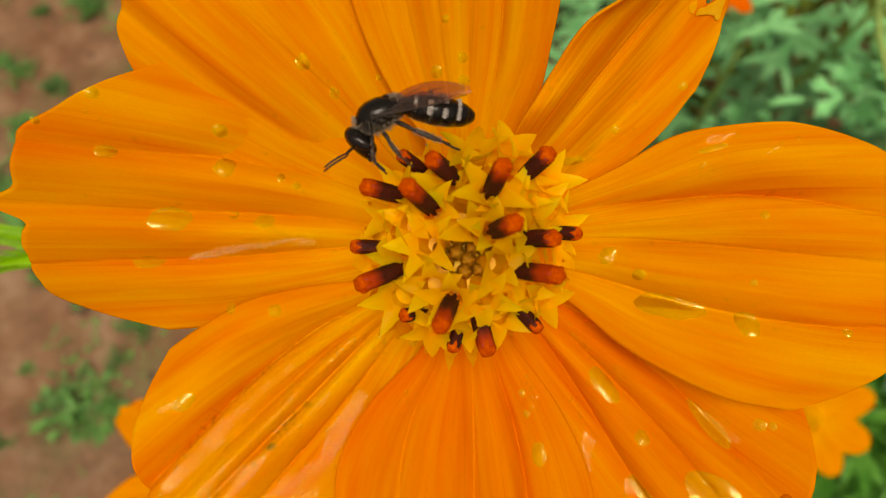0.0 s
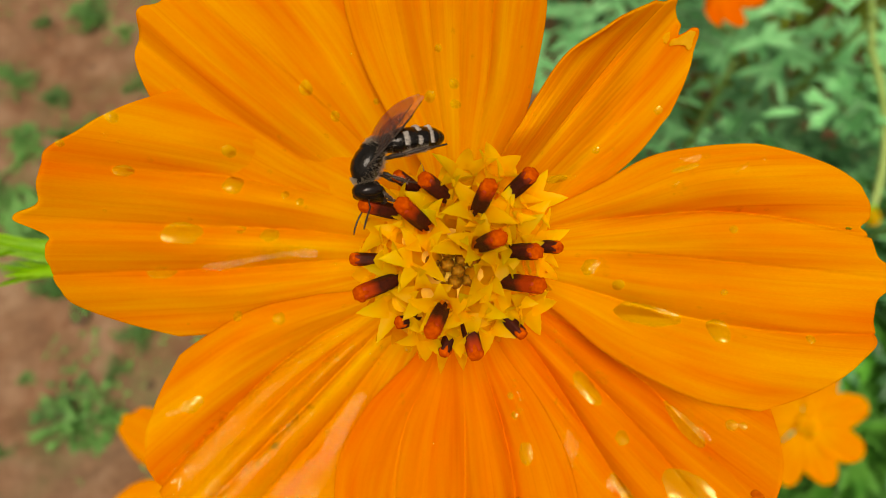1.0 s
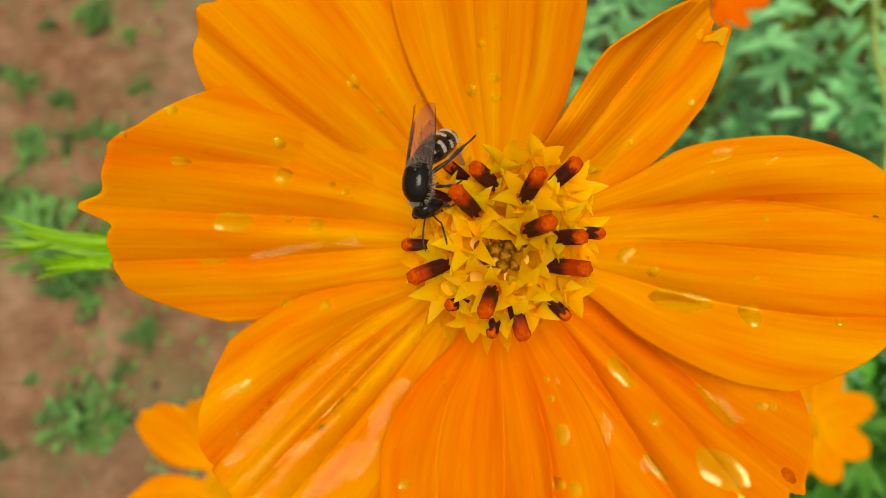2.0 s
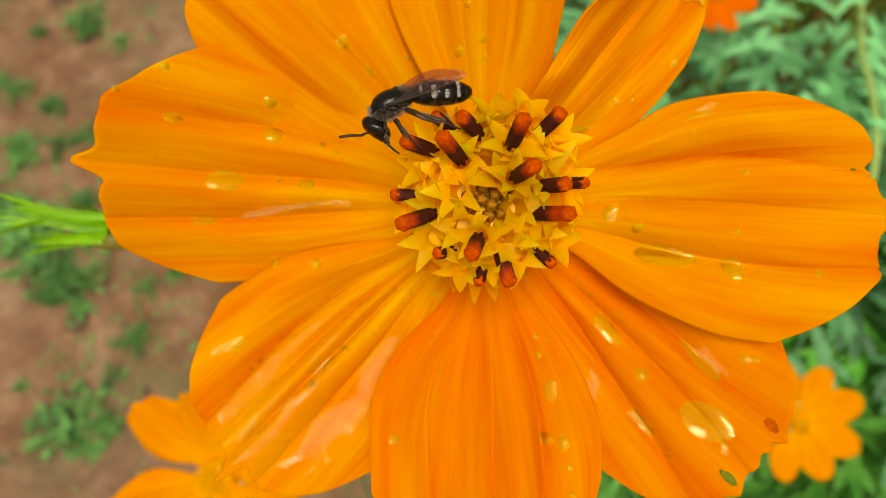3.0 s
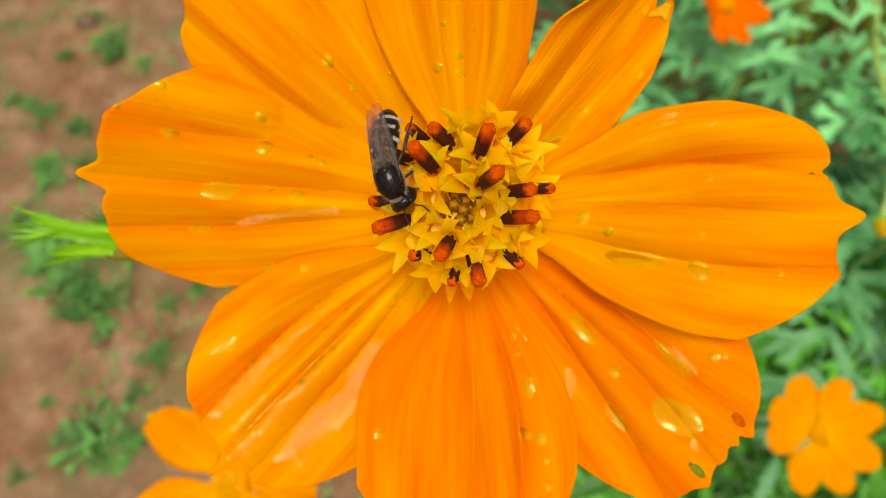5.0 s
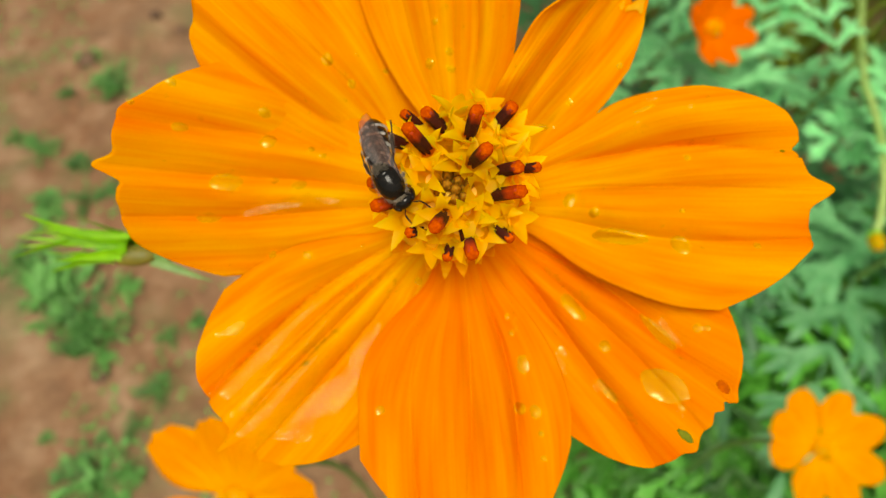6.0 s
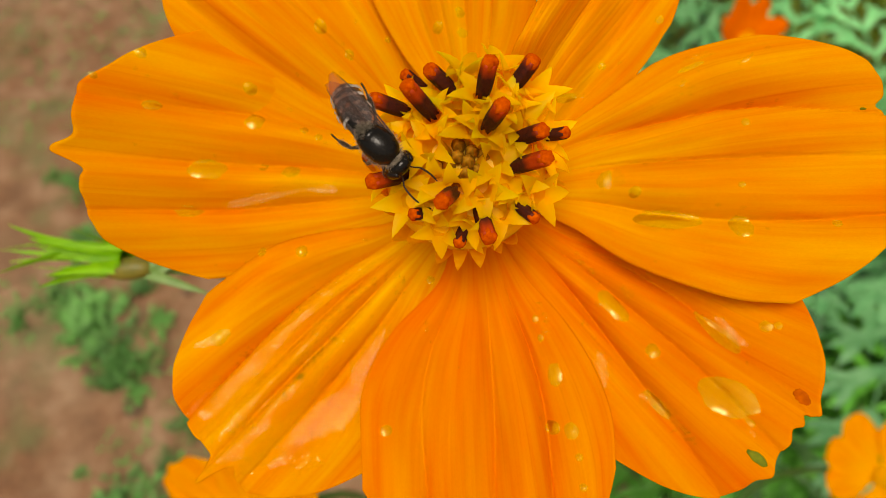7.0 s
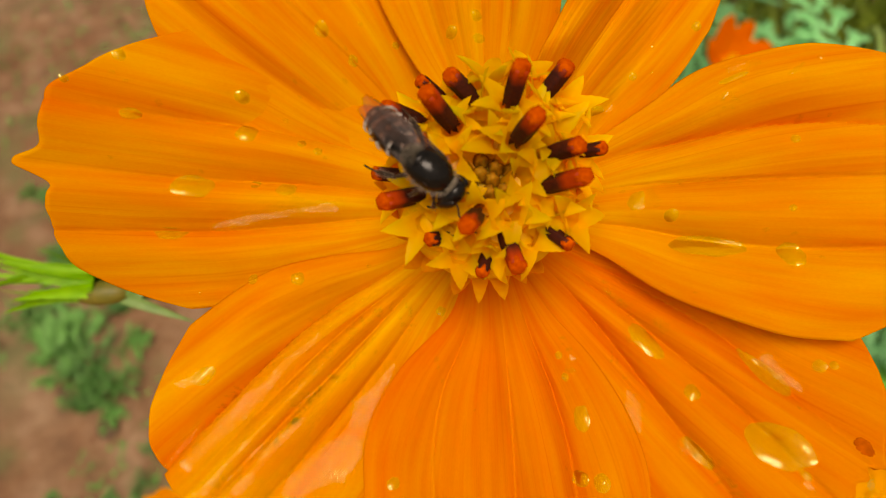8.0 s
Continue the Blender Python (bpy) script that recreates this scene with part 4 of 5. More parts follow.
def pool(strokes, slope, seed, ragged=0.5, level=0.8, depth=0.15):
    """A still pool of rain: strokes (x, y, x, y, half width) run together; its surface levels out the petal's grooves."""
    step, grid = 0.06, {}
    lo = Vector((min(min(s[0], s[2]) - s[4] for s in strokes), min(min(s[1], s[3]) - s[4] for s in strokes)))
    hi = Vector((max(max(s[0], s[2]) + s[4] for s in strokes), max(max(s[1], s[3]) + s[4] for s in strokes)))
    mid = (lo + hi) / 2
    heights = [(q, on_petal(q.x, q.y)[0]) for q in (Vector((lo.x + (hi.x - lo.x) * a / 6, lo.y + (hi.y - lo.y) * c / 6)) for a in range(7) for c in range(7))]
    heights = [(q, h.z) for q, h in heights if h]
    base = sum(h for q, h in heights) / len(heights)
    bm = bmesh.new()

    def inside(x, y):
        best = -9.0
        for x0, y0, x1, y1, r in strokes:
            a, c = Vector((x0, y0)), Vector((x1, y1))
            t = min(max((Vector((x, y)) - a).dot(c - a) / max((c - a).length_squared, 1e-6), 0), 1)
            best = max(best, 1 - (Vector((x, y)) - a.lerp(c, t)).length / r)
        return best + ragged * (0.7 * noise.fractal((x * 1.3, y * 1.3, seed), 1.0, 2.0, 3) + 0.5 * noise.noise((x * 4.5, y * 4.5, seed)) + 0.85 * noise.noise((x * 8, y * 8, seed))) > 0

    def vert(i, j):
        if (i, j) not in grid:
            x, y = lo.x + i * step, lo.y + j * step
            h = on_petal(x, y)[0]
            h = h.z if h else base
            flat = base + slope[0] * (x - mid.x) + slope[1] * (y - mid.y)
            grid[i, j] = bm.verts.new((x, y, max(h + 0.04, h * (1 - level) + (flat + depth) * level)))
        return grid[i, j]
    for i in range(int((hi.x - lo.x) / step)):
        for j in range(int((hi.y - lo.y) / step)):
            x, y = lo.x + (i + 0.5) * step, lo.y + (j + 0.5) * step
            if inside(x, y) and on_petal(x, y)[0]:
                bm.faces.new((vert(i, j), vert(i + 1, j), vert(i + 1, j + 1), vert(i, j + 1)))
    for _ in range(1):
        bmesh.ops.smooth_vert(bm, verts=[v for v in bm.verts if v.is_boundary], factor=0.5, use_axis_x=True, use_axis_y=True, use_axis_z=False)
    ob = part("water_film", bm, FILM, m=FLOWER)
    tagged(ob, "thin glistening film of rain water on an orange petal", "water film", "rain drops")


pool(((-6.8, -10.3, -8.2, -12.2, 0.55), (-8.2, -12.2, -8.8, -13.6, 0.7)), (-0.12, -0.08), 1, ragged=0.7)
pool(((-9.5, -15.4, -12.2, -17.2, 1.0), (-8.9, -15.2, -9.2, -15.8, 0.6), (-12.2, -17.2, -13.8, -18.6, 0.5)), (-0.12, -0.08), 16, ragged=0.75)
pool(((-17.8, -0.6, -16.0, -0.1, 0.3), (-16.0, -0.1, -12.5, 0.8, 0.42), (-12.5, 0.9, -10.2, 0.5, 0.4), (-13.0, 1.9, -12.6, 1.0, 0.3)), (-0.19, -0.05), 2, level=1.0, depth=0.25)
pool(((16.8, -10.7, 17.4, -11.5, 0.35), (17.4, -11.5, 18.4, -12.5, 0.22)), (0.16, -0.16), 3)
pool(((10.8, -8.1, 11.2, -8.6, 0.3),), (0.09, -0.12), 4)
pool(((11.3, -15.5, 12.4, -16.2, 0.18), (12.4, -16.2, 13.1, -16.8, 0.32), (13.3, -17.3, 13.9, -18.0, 0.2)), (0.12, -0.21), 5)
pool(((8.4, -13.3, 8.9, -14.9, 0.22),), (0.07, -0.18), 6)
pool(((7.9, -5.9, 9.0, -6.9, 0.2),), (0.06, -0.1), 7)
pool(((9.9, -0.8, 10.6, 0.1, 0.35), (10.6, 0.1, 10.9, -0.7, 0.3)), (0.08, -0.05), 8)
pool(((15.4, 7.0, 17.0, 7.3, 0.22),), (0.13, 0.02), 9)
pool(((-11.5, -9.5, -11.9, -10.0, 0.25), (-12.7, -12.3, -11.9, -11.9, 0.45)), (-0.13, -0.14), 10)
pool(((-14.1, -14.6, -15.1, -15.2, 0.35),), (-0.16, -0.17), 11)
pool(((-18.6, -13.3, -20.3, -15.6, 0.3),), (-0.2, -0.17), 12)
pool(((-20.0, -10.8, -18.8, -10.3, 0.3),), (-0.2, -0.13), 13)
pool(((7.0, 6.2, 8.8, 6.1, 0.18),), (0.05, 0.01), 14)
pool(((17.3, -17.6, 17.7, -18.0, 0.18),), (0.16, -0.21), 15)
def bead_line(way, count, size, seed):
    """A ragged string of small beads where a film of water ends; way: points x, y of the flower in millimetres."""
    rnd = random.Random(seed)
    bm = bmesh.new()
    legs = [(Vector(p), Vector(q)) for p, q in zip(way, way[1:])]
    for _ in range(count):
        p, q = rnd.choice(legs)
        side = (q - p).orthogonal().normalized()
        c = p.lerp(q, rnd.random()) + side * rnd.gauss(0, 0.16)
        top, nrm = on_petal(c.x, c.y)
        if top is None:
            continue
        r, turn = size * rnd.uniform(0.35, 1.0), rnd.uniform(-0.7, 0.7)
        ahead = Matrix.Rotation(turn, 2) @ side
        long = rnd.uniform(1.0, 2.6)
        hub = bm.verts.new(top + nrm * r * 0.28)
        rim = []
        for k in range(9):
            g = 2 * math.pi * k / 9
            d = ahead * math.cos(g) * r * long + ahead.orthogonal() * math.sin(g) * r * 0.8
            d = d * (1 + 0.3 * noise.noise((c.x + math.cos(g), c.y + math.sin(g), seed)))
            rim.append(bm.verts.new((top.x + d.x, top.y + d.y, top.z - (nrm.x * d.x + nrm.y * d.y) / max(nrm.z, 0.4) + 0.01)))
        for k in range(9):
            bm.faces.new((hub, rim[k], rim[(k + 1) % 9]))
    tagged(part("water_film", bm, BEAD, m=FLOWER), "ragged glistening string of tiny water beads on a petal", "water film", "rain drops", "stuff")


for seed, (way, count, size) in enumerate((
        (((-10.9, -6.4), (-15.2, -10.1), (-18.2, -13.2), (-19.4, -15.8)), 110, 0.16),
        (((-8.2, -6.6), (-10.6, -8.9), (-12.6, -11.4)), 40, 0.15),
        (((-10.4, -10.6), (-12.2, -12.4), (-13.6, -14.4), (-17.6, -17.0)), 90, 0.2),
        (((-9.7, -16.9), (-11.1, -16.7), (-13.8, -18.8), (-14.9, -19.6)), 80, 0.13),
        (((-13.5, -20.0), (-11.2, -19.2), (-16.5, -18.8)), 40, 0.1),
        (((-6.0, -8.5), (-5.0, -6.6), (-7.0, -6.2), (-9.0, -8.0)), 30, 0.14),
        (((5.0, -8.8), (5.2, -10.5), (4.6, -11.6)), 22, 0.13),
        (((7.2, -8.6), (8.9, -12.4), (9.2, -14.2)), 40, 0.12),
        (((11.0, -15.6), (12.6, -16.7), (14.2, -18.8)), 36, 0.16),
        (((14.8, 5.8), (15.4, 4.6), (16.4, 7.1)), 14, 0.12),
        (((8.0, -6.0), (9.4, -7.6)), 12, 0.12))):
    bead_line(way, count, size, seed)

LOWER_RIGHT = PETAL_PARTS["lower_right"]
tagged(patch("blemish", "lower_right", ((0.955, -0.13, 0.028, 0.05, 0.0),), GREEN_BLEMISH, 0.02, 0.02, 0.9, 5, LOWER_RIGHT), "greenish decayed spot at the petal's edge")
tagged(patch("blemish", "lower_right", ((0.955, 0.42, 0.022, 0.04, 0.0),), BROWN_BLEMISH, 0.02, 0.02, 0.6, 6, LOWER_RIGHT), "brown bruised spot at the petal's edge")

tagged(patch("blemish", "right", ((0.965, 0.31, 0.02, 0.02, 0.0),), GREEN_BLEMISH, 0.02, 0.02, 1.2, 7, PETAL_PARTS["right"]), "greenish bruise in the petal's notch")

tagged(patch("blemish", "upper_right", ((0.965, -0.42, 0.025, 0.14, 0.0), (0.94, -0.2, 0.02, 0.06, 0.0)), PALEA, 0.03, 0.08, 0.9, 8, PETAL_PARTS["upper_right"]), "pale yellow crumpled petal tip")


def sprinkle():
    """Tiny drops strewn over the petals."""
    rnd = random.Random(12)
    for i in range(55):
        a, r = rnd.uniform(0, 2 * math.pi), rnd.uniform(8.5, 24)
        water_drop(r * math.cos(a), r * math.sin(a), rnd.uniform(0.06, 0.17), rnd.uniform(0.4, 0.6), rnd.uniform(1.0, 1.6), math.degrees(a), i)


sprinkle()

# ---- the bee (x ahead, y to its left, z to its back; millimetres) ----
def loft(bm, stations, seg=24):
    """Rings (x, half width, half height, z) along x."""
    rings = [[bm.verts.new((x, w * math.cos(2 * math.pi * k / seg), z + h * math.sin(2 * math.pi * k / seg))) for k in range(seg)] for x, w, h, z in stations]
    for a, b in zip(rings, rings[1:]):
        for k in range(seg):
            bm.faces.new((a[k], a[(k + 1) % seg], b[(k + 1) % seg], b[k]))
    bm.faces.new(rings[0][::-1])
    bm.faces.new(rings[-1])


def fuzz(bm, points, lengths, rnd, lean=(0, 0, 0), radius=0.012):
    for p, nrm in points:
        d = (nrm + Vector((rnd.uniform(-0.5, 0.5), rnd.uniform(-0.5, 0.5), rnd.uniform(-0.5, 0.5))) + Vector(lean)).normalized()
        ln = rnd.uniform(*lengths)
        tube(bm, [p - d * 0.03, p + d * ln * 0.6, p + d * ln], [radius, radius * 0.7, radius * 0.15], 3, cap=False)


def shell_points(radii, centre, count, rnd, keep):
    out = []
    while len(out) < count:
        d = Vector((rnd.gauss(0, 1), rnd.gauss(0, 1), rnd.gauss(0, 1))).normalized()
        if keep(d):
            p = Vector((d.x * radii[0], d.y * radii[1], d.z * radii[2])) + Vector(centre)
            out.append((p, Vector((d.x / radii[0], d.y / radii[1], d.z / radii[2])).normalized()))
    return out


def segments(profile, rings_per=7):
    """Overlapping plates: each swells and ends in a small step."""
    out = []
    for (x0, r0), (x1, r1) in zip(profile, profile[1:]):
        for i in range(rings_per):
            t = i / (rings_per - 1)
            r = r0 + (r1 - r0) * t + 0.05 * math.sin(math.pi * t) + 0.035 * t
            out.append((x0 + (x1 - x0) * t * 0.995, r, r * 0.8, 0))
    return out


def wing(name, parent, root, side, length, width, yaw, roll, lift, seed):
    """A thin membrane with raised veins, folded back along the body."""
    bm = bmesh.new()
    n, k = 20, 8

    def at(u, v):
        w = width * (math.sin(math.pi * min(u * 0.92 + 0.03, 1) ** 1.15) ** 0.8)
        lead = -0.12 * width * math.sin(math.pi * u)
        return Vector((-length * u, -side * (lead + w * v), 0.05 * math.sin(8 * v + 5 * u) * u + 0.03 * noise.noise((u * 8, v * 5, seed))))
    grid = [[bm.verts.new(at(i / n, j / k)) for j in range(k + 1)] for i in range(n + 1)]
    for i in range(n):
        for j in range(k):
            bm.faces.new((grid[i][j], grid[i + 1][j], grid[i + 1][j + 1], grid[i][j + 1]))
    ob = part(name, bm, WING, parent, "smoky translucent wing", m=scaled(pose(*root, side * roll, lift, side * yaw)))
    bm = bmesh.new()
    for v0, v1, u1, r in ((0.02, 0.02, 0.95, 0.05), (0.12, 0.3, 0.8, 0.028), (0.25, 0.6, 0.75, 0.025), (0.4, 0.85, 0.6, 0.022)):
        tube(bm, [at(u1 * i / 10, v0 + (v1 - v0) * i / 10) for i in range(11)], [r * (1 - 0.06 * i) for i in range(11)], 5)
    for u, a, b in ((0.45, 0.05, 0.45), (0.6, 0.2, 0.62), (0.72, 0.05, 0.3)):
        tube(bm, [at(u + 0.03 * i / 4, a + (b - a) * i / 4) for i in range(5)], 0.02, 5)
    part("vein", bm, LEG, ob, "dark brown wing veins")
    return ob


def leg(parent, root, knee, ankle, foot, thick, hair, seed):
    rnd = random.Random(seed)
    bm = bmesh.new()
    hip = Vector(root)
    root, knee, ankle, foot = Vector(), Vector(knee) - hip, Vector(ankle) - hip, Vector(foot) - hip
    tube(bm, bezier(root, root.lerp(knee, 0.5) + Vector((0, 0, 0.1)), knee, 6), [thick * f for f in (0.7, 1.0, 1.15, 1.1, 1.0, 0.8, 0.65)], 10)
    tube(bm, bezier(knee, knee.lerp(ankle, 0.5) + Vector((0.05, 0, 0.05)), ankle, 6), [thick * f for f in (0.6, 0.8, 1.0, 1.1, 1.1, 0.95, 0.6)], 10)
    tube(bm, bezier(ankle, ankle.lerp(foot, 0.5) + Vector((0, 0, -0.1)), foot, 9), [thick * (0.55 if i % 2 else 0.42) for i in range(10)], 8)
    ob = part("leg", bm, LEG, parent, "hairy dark leg", m=pose(*(hip * MM)))
    bm = bmesh.new()
    pts = []
    for i in range(hair):
        t = rnd.random()
        p = knee.lerp(ankle, t)
        d = Vector((rnd.gauss(0, 1), rnd.gauss(0, 1), rnd.gauss(0, 1))).normalized()
        pts.append((p + d * thick * 0.8, d))
    fuzz(bm, pts, (0.1, 0.24), rnd, radius=0.007)
    part("hair", bm, HAIR, ob, "pale leg hairs")
    return ob


bee = empty("bee", FLOWER, "small black bee with pale banded abdomen and smoky wings", "bee")
BEE = {}


def build_bee():
    rnd = random.Random(2)
    bm = bmesh.new()
    loft(bm, [(-1.7, 0.24, 0.25, -0.12), (-1.45, 0.5, 0.48, -0.1), (-1.1, 0.74, 0.62, -0.06), (-0.8, 0.86, 0.73, 0.0), (-0.3, 0.96, 0.85, 0.02), (0.3, 0.96, 0.87, 0.02), (0.75, 0.82, 0.78, -0.02), (1.08, 0.52, 0.56, -0.08), (1.3, 0.28, 0.32, -0.14)])
    thorax = part("thorax", bm, CHITIN, bee, "glossy black thorax")
    bm = bmesh.new()
    ball(bm, (-0.74, 0, 0.56), (0.3, 0.5, 0.24), 20, 12)
    part("scutellum", bm, CHITIN, thorax)
    bm = bmesh.new()
    ball(bm, (1.0, 0, -0.5), (0.42, 0.42, 0.46), 16, 10)
    part("neck", bm, CHITIN, thorax)
    bm = bmesh.new()
    fuzz(bm, shell_points((1.4, 0.93, 0.84), (0, 0, 0), 1100, rnd, lambda d: d.z < 0.12), (0.14, 0.36), rnd, (-0.25, 0, -0.15), radius=0.009)
    fuzz(bm, shell_points((1.55, 0.8, 0.74), (0, 0, 0.0), 460, rnd, lambda d: d.z > 0.0 and d.x < -0.7), (0.14, 0.3), rnd, (-0.3, 0, 0.2), radius=0.009)
    fuzz(bm, shell_points((1.35, 0.85, 0.85), (0, 0, 0.02), 700, rnd, lambda d: d.z > 0.15 and (d.x > 0.85 or d.x < -0.6)), (0.08, 0.2), rnd, (-0.2, 0, 0), radius=0.009)
    part("hair", bm, HAIR, thorax, "short grey body hair")

    ab = part("abdomen", (lambda b: (loft(b, segments([(0.05, 0.26), (-0.6, 0.72), (-1.4, 0.9), (-2.2, 0.94), (-2.95, 0.87), (-3.6, 0.68), (-4.05, 0.26)])), b)[1])(bmesh.new()), CHITIN, bee, "glossy black segmented abdomen", m=scaled(pose(-1.3, 0, -0.05)))
    for x, r, w, gap in ((-0.68, 0.78, 0.03, 20), (-1.46, 0.955, 0.1, 8), (-2.27, 0.985, 0.07, 0), (-3.02, 0.91, 0.04, 0)):
        bm = bmesh.new()
        hairs = []
        for _ in range(int(1500 * (w + 0.05) / 0.2)):
            ang = radians(rnd.uniform(-20, 200))
            if abs(math.degrees(ang) - 90) < gap + rnd.uniform(-6, 6):
                continue
            if noise.noise((ang * 2.2, x, 3.0)) < -0.12 + rnd.uniform(-0.15, 0.15):
                continue
            d = Vector((0, math.cos(ang), math.sin(ang)))
            q = rnd.uniform(-w, w)
            k = r + 0.045 + 0.02 * (1 - abs(q) / w)
            hairs.append((Vector((x + q, k * d.y, k * 0.8 * d.z)), d))
        fuzz(bm, hairs, (0.1, 0.19), rnd, (-2.6, 0, 0), radius=0.0095)
        part("hair_band", bm, BAND, ab, "whitish hair band")
    bm = bmesh.new()
    fuzz(bm, shell_points((1.95, 0.9, 0.74), (-1.95, 0, 0), 620, rnd, lambda d: d.z < 0.25), (0.1, 0.24), rnd, (-0.9, 0, -0.1), radius=0.009)
    part("hair", bm, HAIR, ab, "fine pale hair")
    BEE["abdomen"] = ab

    bm = bmesh.new()
    loft(bm, [(-0.05, 0.26, 0.26, 0), (0.06, 0.53, 0.56, 0.0), (0.2, 0.76, 0.82, -0.03), (0.38, 0.88, 0.97, -0.07), (0.6, 0.89, 1.02, -0.12), (0.8, 0.78, 0.97, -0.18), (0.97, 0.59, 0.83, -0.28), (1.1, 0.39, 0.56, -0.43), (1.15, 0.17, 0.26, -0.52)])
    head = part("head", bm, CHITIN, bee, "glossy black head", m=scaled(pose(1.05, 0, -0.8)))
    for sgn in (1, -1):
        bm = bmesh.new()
        ball(bm, (0, 0, 0), (0.33, 0.23, 0.7), 20, 14)
        part("eye", bm, EYE_MAT, head, "dark oval compound eye", m=scaled(pose(0.59, sgn * 0.74, 0.0, sgn * 8, 12, sgn * -18)))
        bm = bmesh.new()
        path = [(0.0, 0.0, 0.0), (0.4, sgn * 0.25, 0.12), (0.7, sgn * 0.47, 0.12)] + bezier((0.7, sgn * 0.47, 0.12), (1.3, sgn * 0.7, 0.45), (2.0, sgn * 0.6, 0.6), 8)[1:]
        tube(bm, path, [0.05, 0.045, 0.05, 0.055, 0.06, 0.058, 0.06, 0.058, 0.058, 0.055, 0.035], 8)
        BEE["antenna", sgn] = part("antenna", bm, LEG, head, "dark elbowed antenna", m=scaled(pose(0.9, sgn * 0.25, 0.0)))
        bm = bmesh.new()
        tube(bm, bezier((0.85, sgn * 0.26, -0.74), (1.1, sgn * 0.35, -1.0), (1.08, sgn * 0.05, -1.18), 5), [0.14, 0.13, 0.12, 0.1, 0.07, 0.03], 7)
        part("mandible", bm, LEG, head, "reddish-black mandible")
    bm = bmesh.new()
    fuzz(bm, shell_points((0.54, 0.76, 0.84), (0.44, 0, -0.04), 320, rnd, lambda d: d.z > 0.2 or d.x > 0.6), (0.06, 0.14), rnd)
    part("hair", bm, HAIR, head)
    BEE["head"] = head

    for sgn in (1, -1):
        fw = wing("forewing", bee, (0.3, sgn * 0.86, 0.6), sgn, 5.3, 1.6, 9, -22, -6, 1 + sgn)
        hw = wing("hindwing", bee, (-0.15, sgn * 0.8, 0.45), sgn, 3.8, 1.1, 7, -18, -14, 3 + sgn)
        BEE["forewing", sgn], BEE["hindwing", sgn] = fw, hw
        leg(bee, (0.75, sgn * 0.5, -0.8), (1.1, sgn * 0.8, -1.3), (1.3, sgn * 0.85, -2.1), (1.0, sgn * 0.75, -2.9), 0.11, 70, 10 + sgn)
        leg(bee, (0.15, sgn * 0.6, -0.95), (0.1, sgn * 0.9, -1.45), (-0.05, sgn * 0.95, -2.4), (-0.4, sgn * 0.85, -3.2), 0.11, 90, 20 + sgn)

    BEE["hind_leg"] = leg(bee, (-0.65, 0.5, -0.7), (-1.3, 1.1, -1.5), (-2.3, 1.2, -2.6), (-3.0, 1.05, -3.5), 0.125, 300, 31)
    leg(bee, (-0.65, -0.5, -0.7), (-1.25, -1.0, -1.5), (-2.2, -1.05, -2.5), (-2.9, -0.95, -3.3), 0.12, 200, 29)


build_bee()

# ---- what moves ----
BEE_ROWS = [  # seconds, place of the thorax in the flower (mm), way ahead, way of its back
    (0.0, -4.5, 7.5, 13.0, (-0.88, -0.46, 0.05), (-0.46, 0.85, 0.25)), (0.5, -4.5, 7.3, 13.0, (-0.88, -0.48, 0.05), (-0.46, 0.85, 0.25)),
    (1.0, -4.95, 6.07, 13.0, (-0.42, -0.9, 0.1), (-0.85, 0.38, 0.35)), (1.2, -5.1, 5.34, 13.0, (-0.25, -0.95, 0.05), (-0.8, 0.2, 0.5)),
    (2.3, -5.09, 3.98, 14.0, (0.0, -1.0, 0.0), (-0.62, 0.1, 0.78)), (2.5, -5.06, 3.88, 14.0, (0.0, -1.0, -0.05), (-0.65, 0.1, 0.75)),
    (2.7, -5.9, 5.3, 13.5, (-0.6, -0.75, 0.05), (-0.65, 0.55, 0.5)), (3.0, -6.14, 5.96, 13.0, (-0.86, -0.5, 0.05), (-0.48, 0.84, 0.25)),
    (3.5, -6.55, 5.21, 13.0, (-0.84, -0.54, 0.05), (-0.5, 0.82, 0.3)), (4.0, -6.79, 4.32, 13.5, (-0.5, -0.86, 0.05), (-0.82, 0.48, 0.35)),
    (4.2, -6.19, 4.37, 13.5, (-0.2, -0.95, 0.0), (-0.85, 0.2, 0.5)), (5.3, -4.31, 0.27, 14.5, (0.5, -0.83, -0.2), (-0.25, 0.1, 0.96)),
    (5.5, -4.9, -0.07, 14.5, (0.55, -0.8, -0.2), (-0.2, 0.1, 0.97)), (6.0, -4.18, -0.11, 14.5, (0.52, -0.82, -0.2), (-0.2, 0.1, 0.97)),
    (6.5, -4.15, -0.14, 15.0, (0.55, -0.8, -0.25), (-0.1, 0.2, 0.97)), (7.0, -4.51, 0.19, 15.0, (0.7, -0.68, -0.2), (-0.1, 0.2, 0.97)),
    (7.5, -2.85, -0.33, 15.0, (0.92, -0.36, -0.2), (0.0, 0.2, 0.97)), (8.0, -2.76, -0.41, 15.0, (0.75, -0.62, -0.2), (0.0, 0.2, 0.97)),
]
ABDOMEN_ROWS = [(0.0, 36, 0), (0.5, 36, 0), (1.0, 56, 0), (1.2, 60, 0), (2.3, 60, 10), (2.5, 60, 10), (3.0, 26, 0), (3.5, 18, 0), (4.0, 44, 0), (4.2, 56, 0), (5.3, 36, -20), (5.5, 36, -20), (6.0, 36, -20), (6.5, 34, -28), (7.0, 36, -28), (7.5, 34, -44), (8.0, 36, -26)]
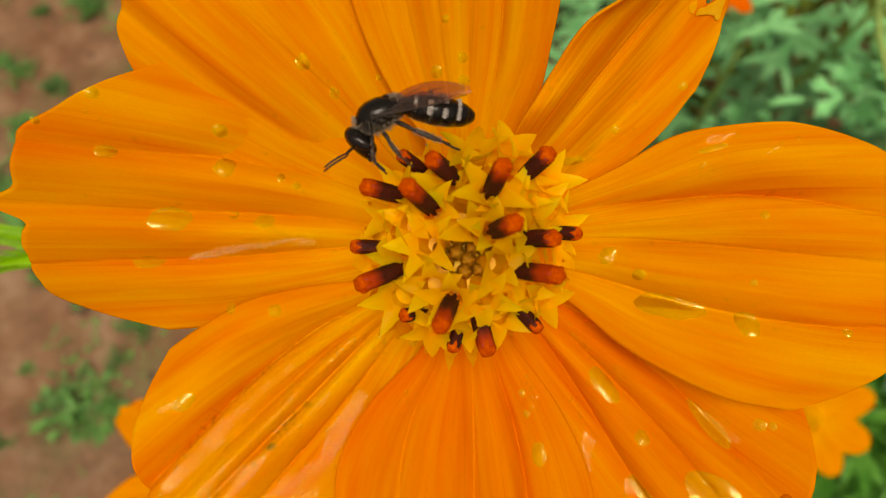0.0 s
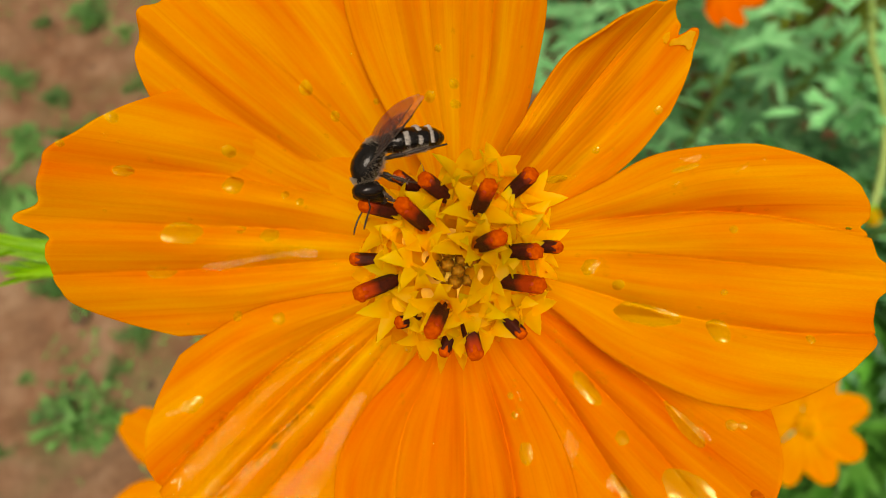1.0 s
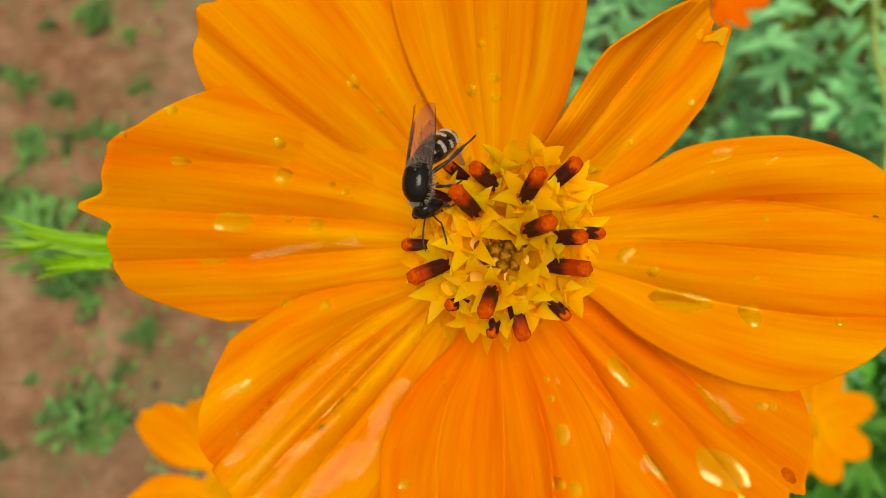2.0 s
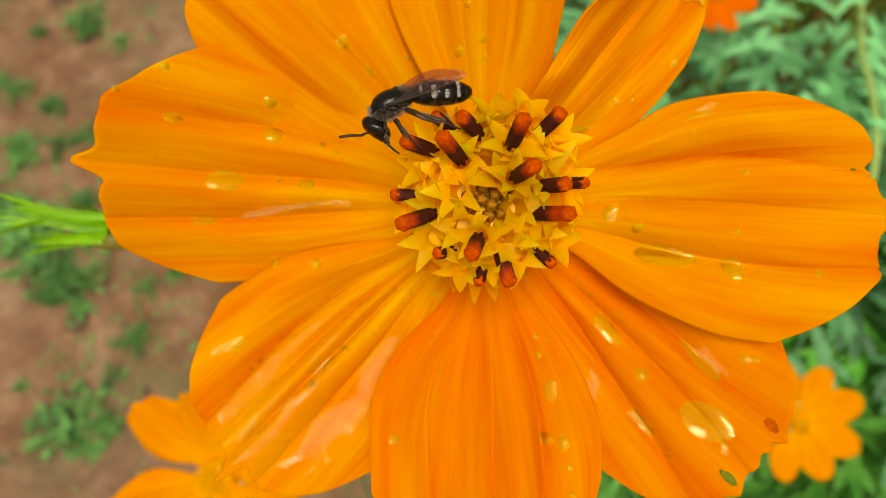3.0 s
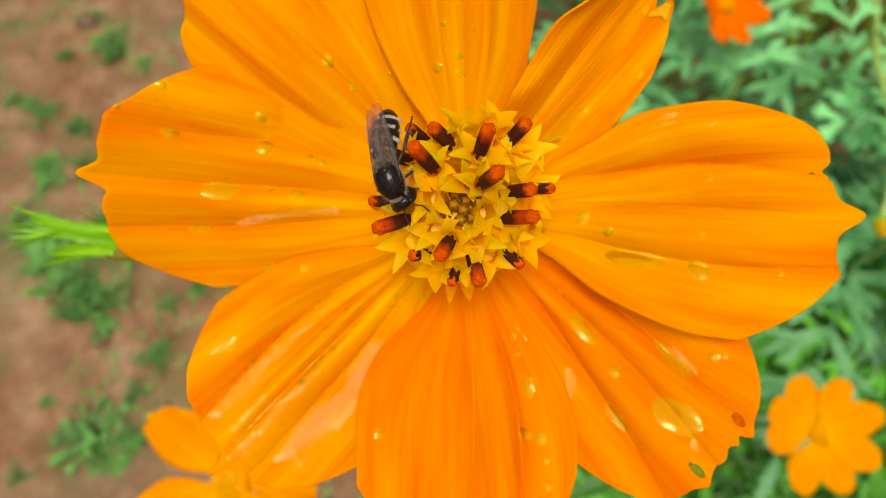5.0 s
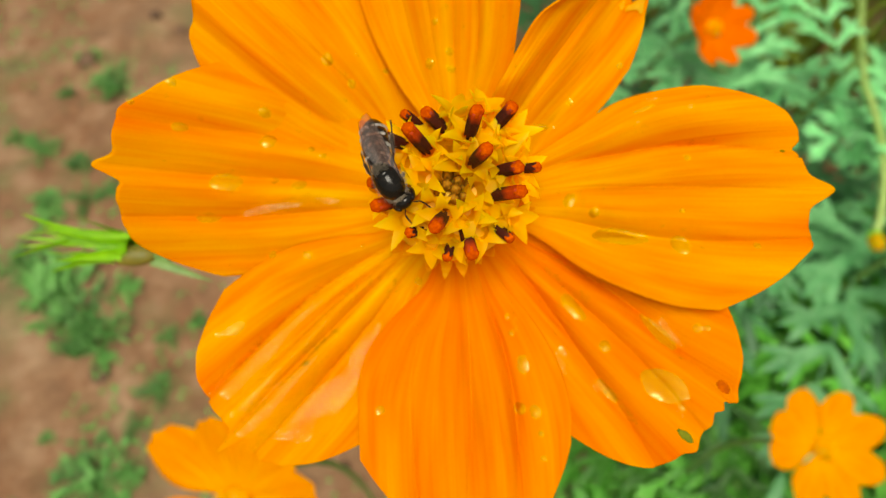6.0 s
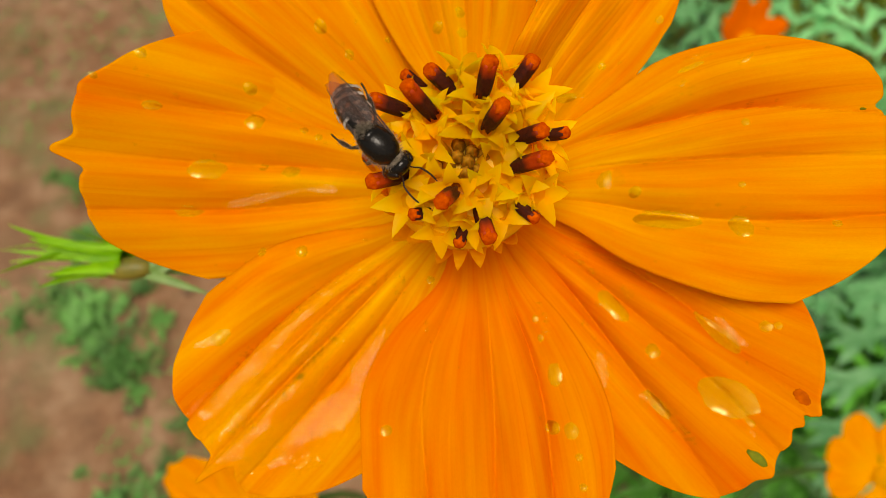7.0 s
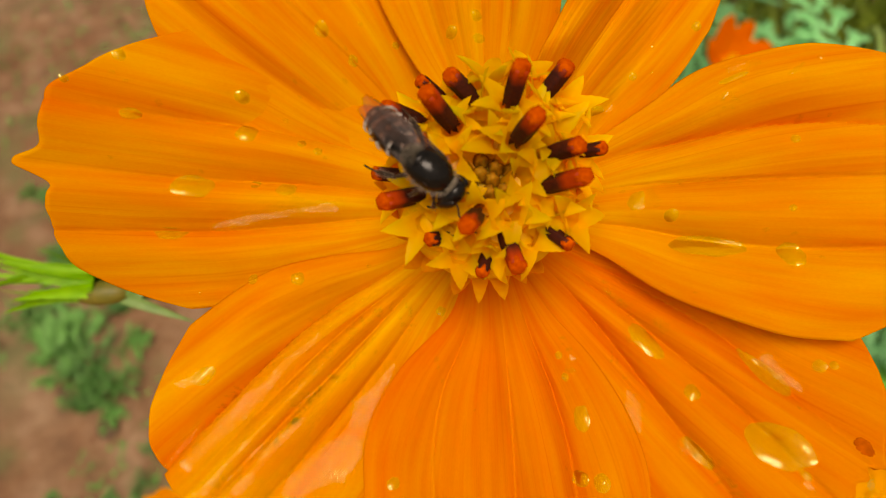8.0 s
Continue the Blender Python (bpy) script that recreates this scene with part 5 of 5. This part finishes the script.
HEAD_ROWS = [(0.0, 28, 0), (0.5, 44, 0), (1.0, 24, 15), (1.2, 22, 15), (2.5, 20, 15), (3.0, 32, 0), (3.5, 44, 0), (4.0, 22, 8), (5.5, 16, 10), (6.5, 20, 6), (7.5, 16, 0), (8.0, 18, 4)]
ANTENNA_ROWS = [(0.0, -2), (0.5, 12), (1.0, 0), (2.5, 0), (3.0, -36), (3.5, -2), (4.0, -8), (5.5, 38), (6.5, 38), (7.0, 20), (8.0, 20)]  # seconds, nod of the antennae
WING_ROWS = [(0.0, -13, 0, 48), (0.5, -13, 0, 48), (1.2, -13, 0, 46), (2.5, -11, 6, 40), (3.0, -9, 0, 50), (3.5, -7, 0, 50), (4.2, -11, 0, 40), (5.3, -12, -10, 14), (6.0, -12, -10, 14), (6.5, -12, -12, 14), (7.0, -12, -12, 16), (7.5, -13, -10, 16), (8.0, -13, -10, 16)]  # seconds, lift, turn and roll of the folded wings
HIND_LEG_ROWS = [(0.0, 0, 0), (0.5, 4, 0), (1.2, 10, 0), (2.5, 25, 5), (3.0, 10, 0), (4.2, 12, 0), (5.3, 48, 12), (6.0, 52, 16), (6.5, 52, 16), (7.5, 42, 6), (8.0, 40, 4)]  # seconds, swing outwards and back of the left hind leg


def bee_pose(x, y, h, ahead, back):
    f = Vector(ahead).normalized()
    u = (Vector(back) - f * f.dot(Vector(back))).normalized()
    s = u.cross(f)
    m = Matrix((f, s, u)).transposed().to_4x4()
    m.translation = Vector((x, y, h)) * MM
    return FLOWER @ m


def motions():
    walk(bee, [(t, bee_pose(x, y, h, a, b)) for t, x, y, h, a, b in BEE_ROWS])
    walk(BEE["abdomen"], [(t, scaled(pose(-1.3, 0, -0.05, 0, -down, turn))) for t, down, turn in ABDOMEN_ROWS])
    for sgn in (1, -1):
        walk(BEE["forewing", sgn], [(t, scaled(pose(0.3, sgn * (0.8 + 0.004 * roll), 0.58 - 0.01 * roll, sgn * -roll, lift, sgn * (6 - 0.12 * roll) + turn))) for t, lift, turn, roll in WING_ROWS])
        walk(BEE["antenna", sgn], [(t, scaled(pose(0.9, sgn * 0.25, 0.0, 0, nod, 0))) for t, nod in ANTENNA_ROWS])
        walk(BEE["hindwing", sgn], [(t, scaled(pose(-0.15, sgn * (0.74 + 0.004 * roll), 0.48 - 0.01 * roll, sgn * -roll, lift - 2, sgn * (5 - 0.12 * roll) + turn))) for t, lift, turn, roll in WING_ROWS])
    walk(BEE["hind_leg"], [(t, scaled(pose(-0.65, 0.5, -0.7, out, 0, back))) for t, out, back in HIND_LEG_ROWS])
    walk(BEE["head"], [(t, scaled(pose(1.02, 0, -0.5, 0, nod, turn))) for t, nod, turn in HEAD_ROWS])


motions()
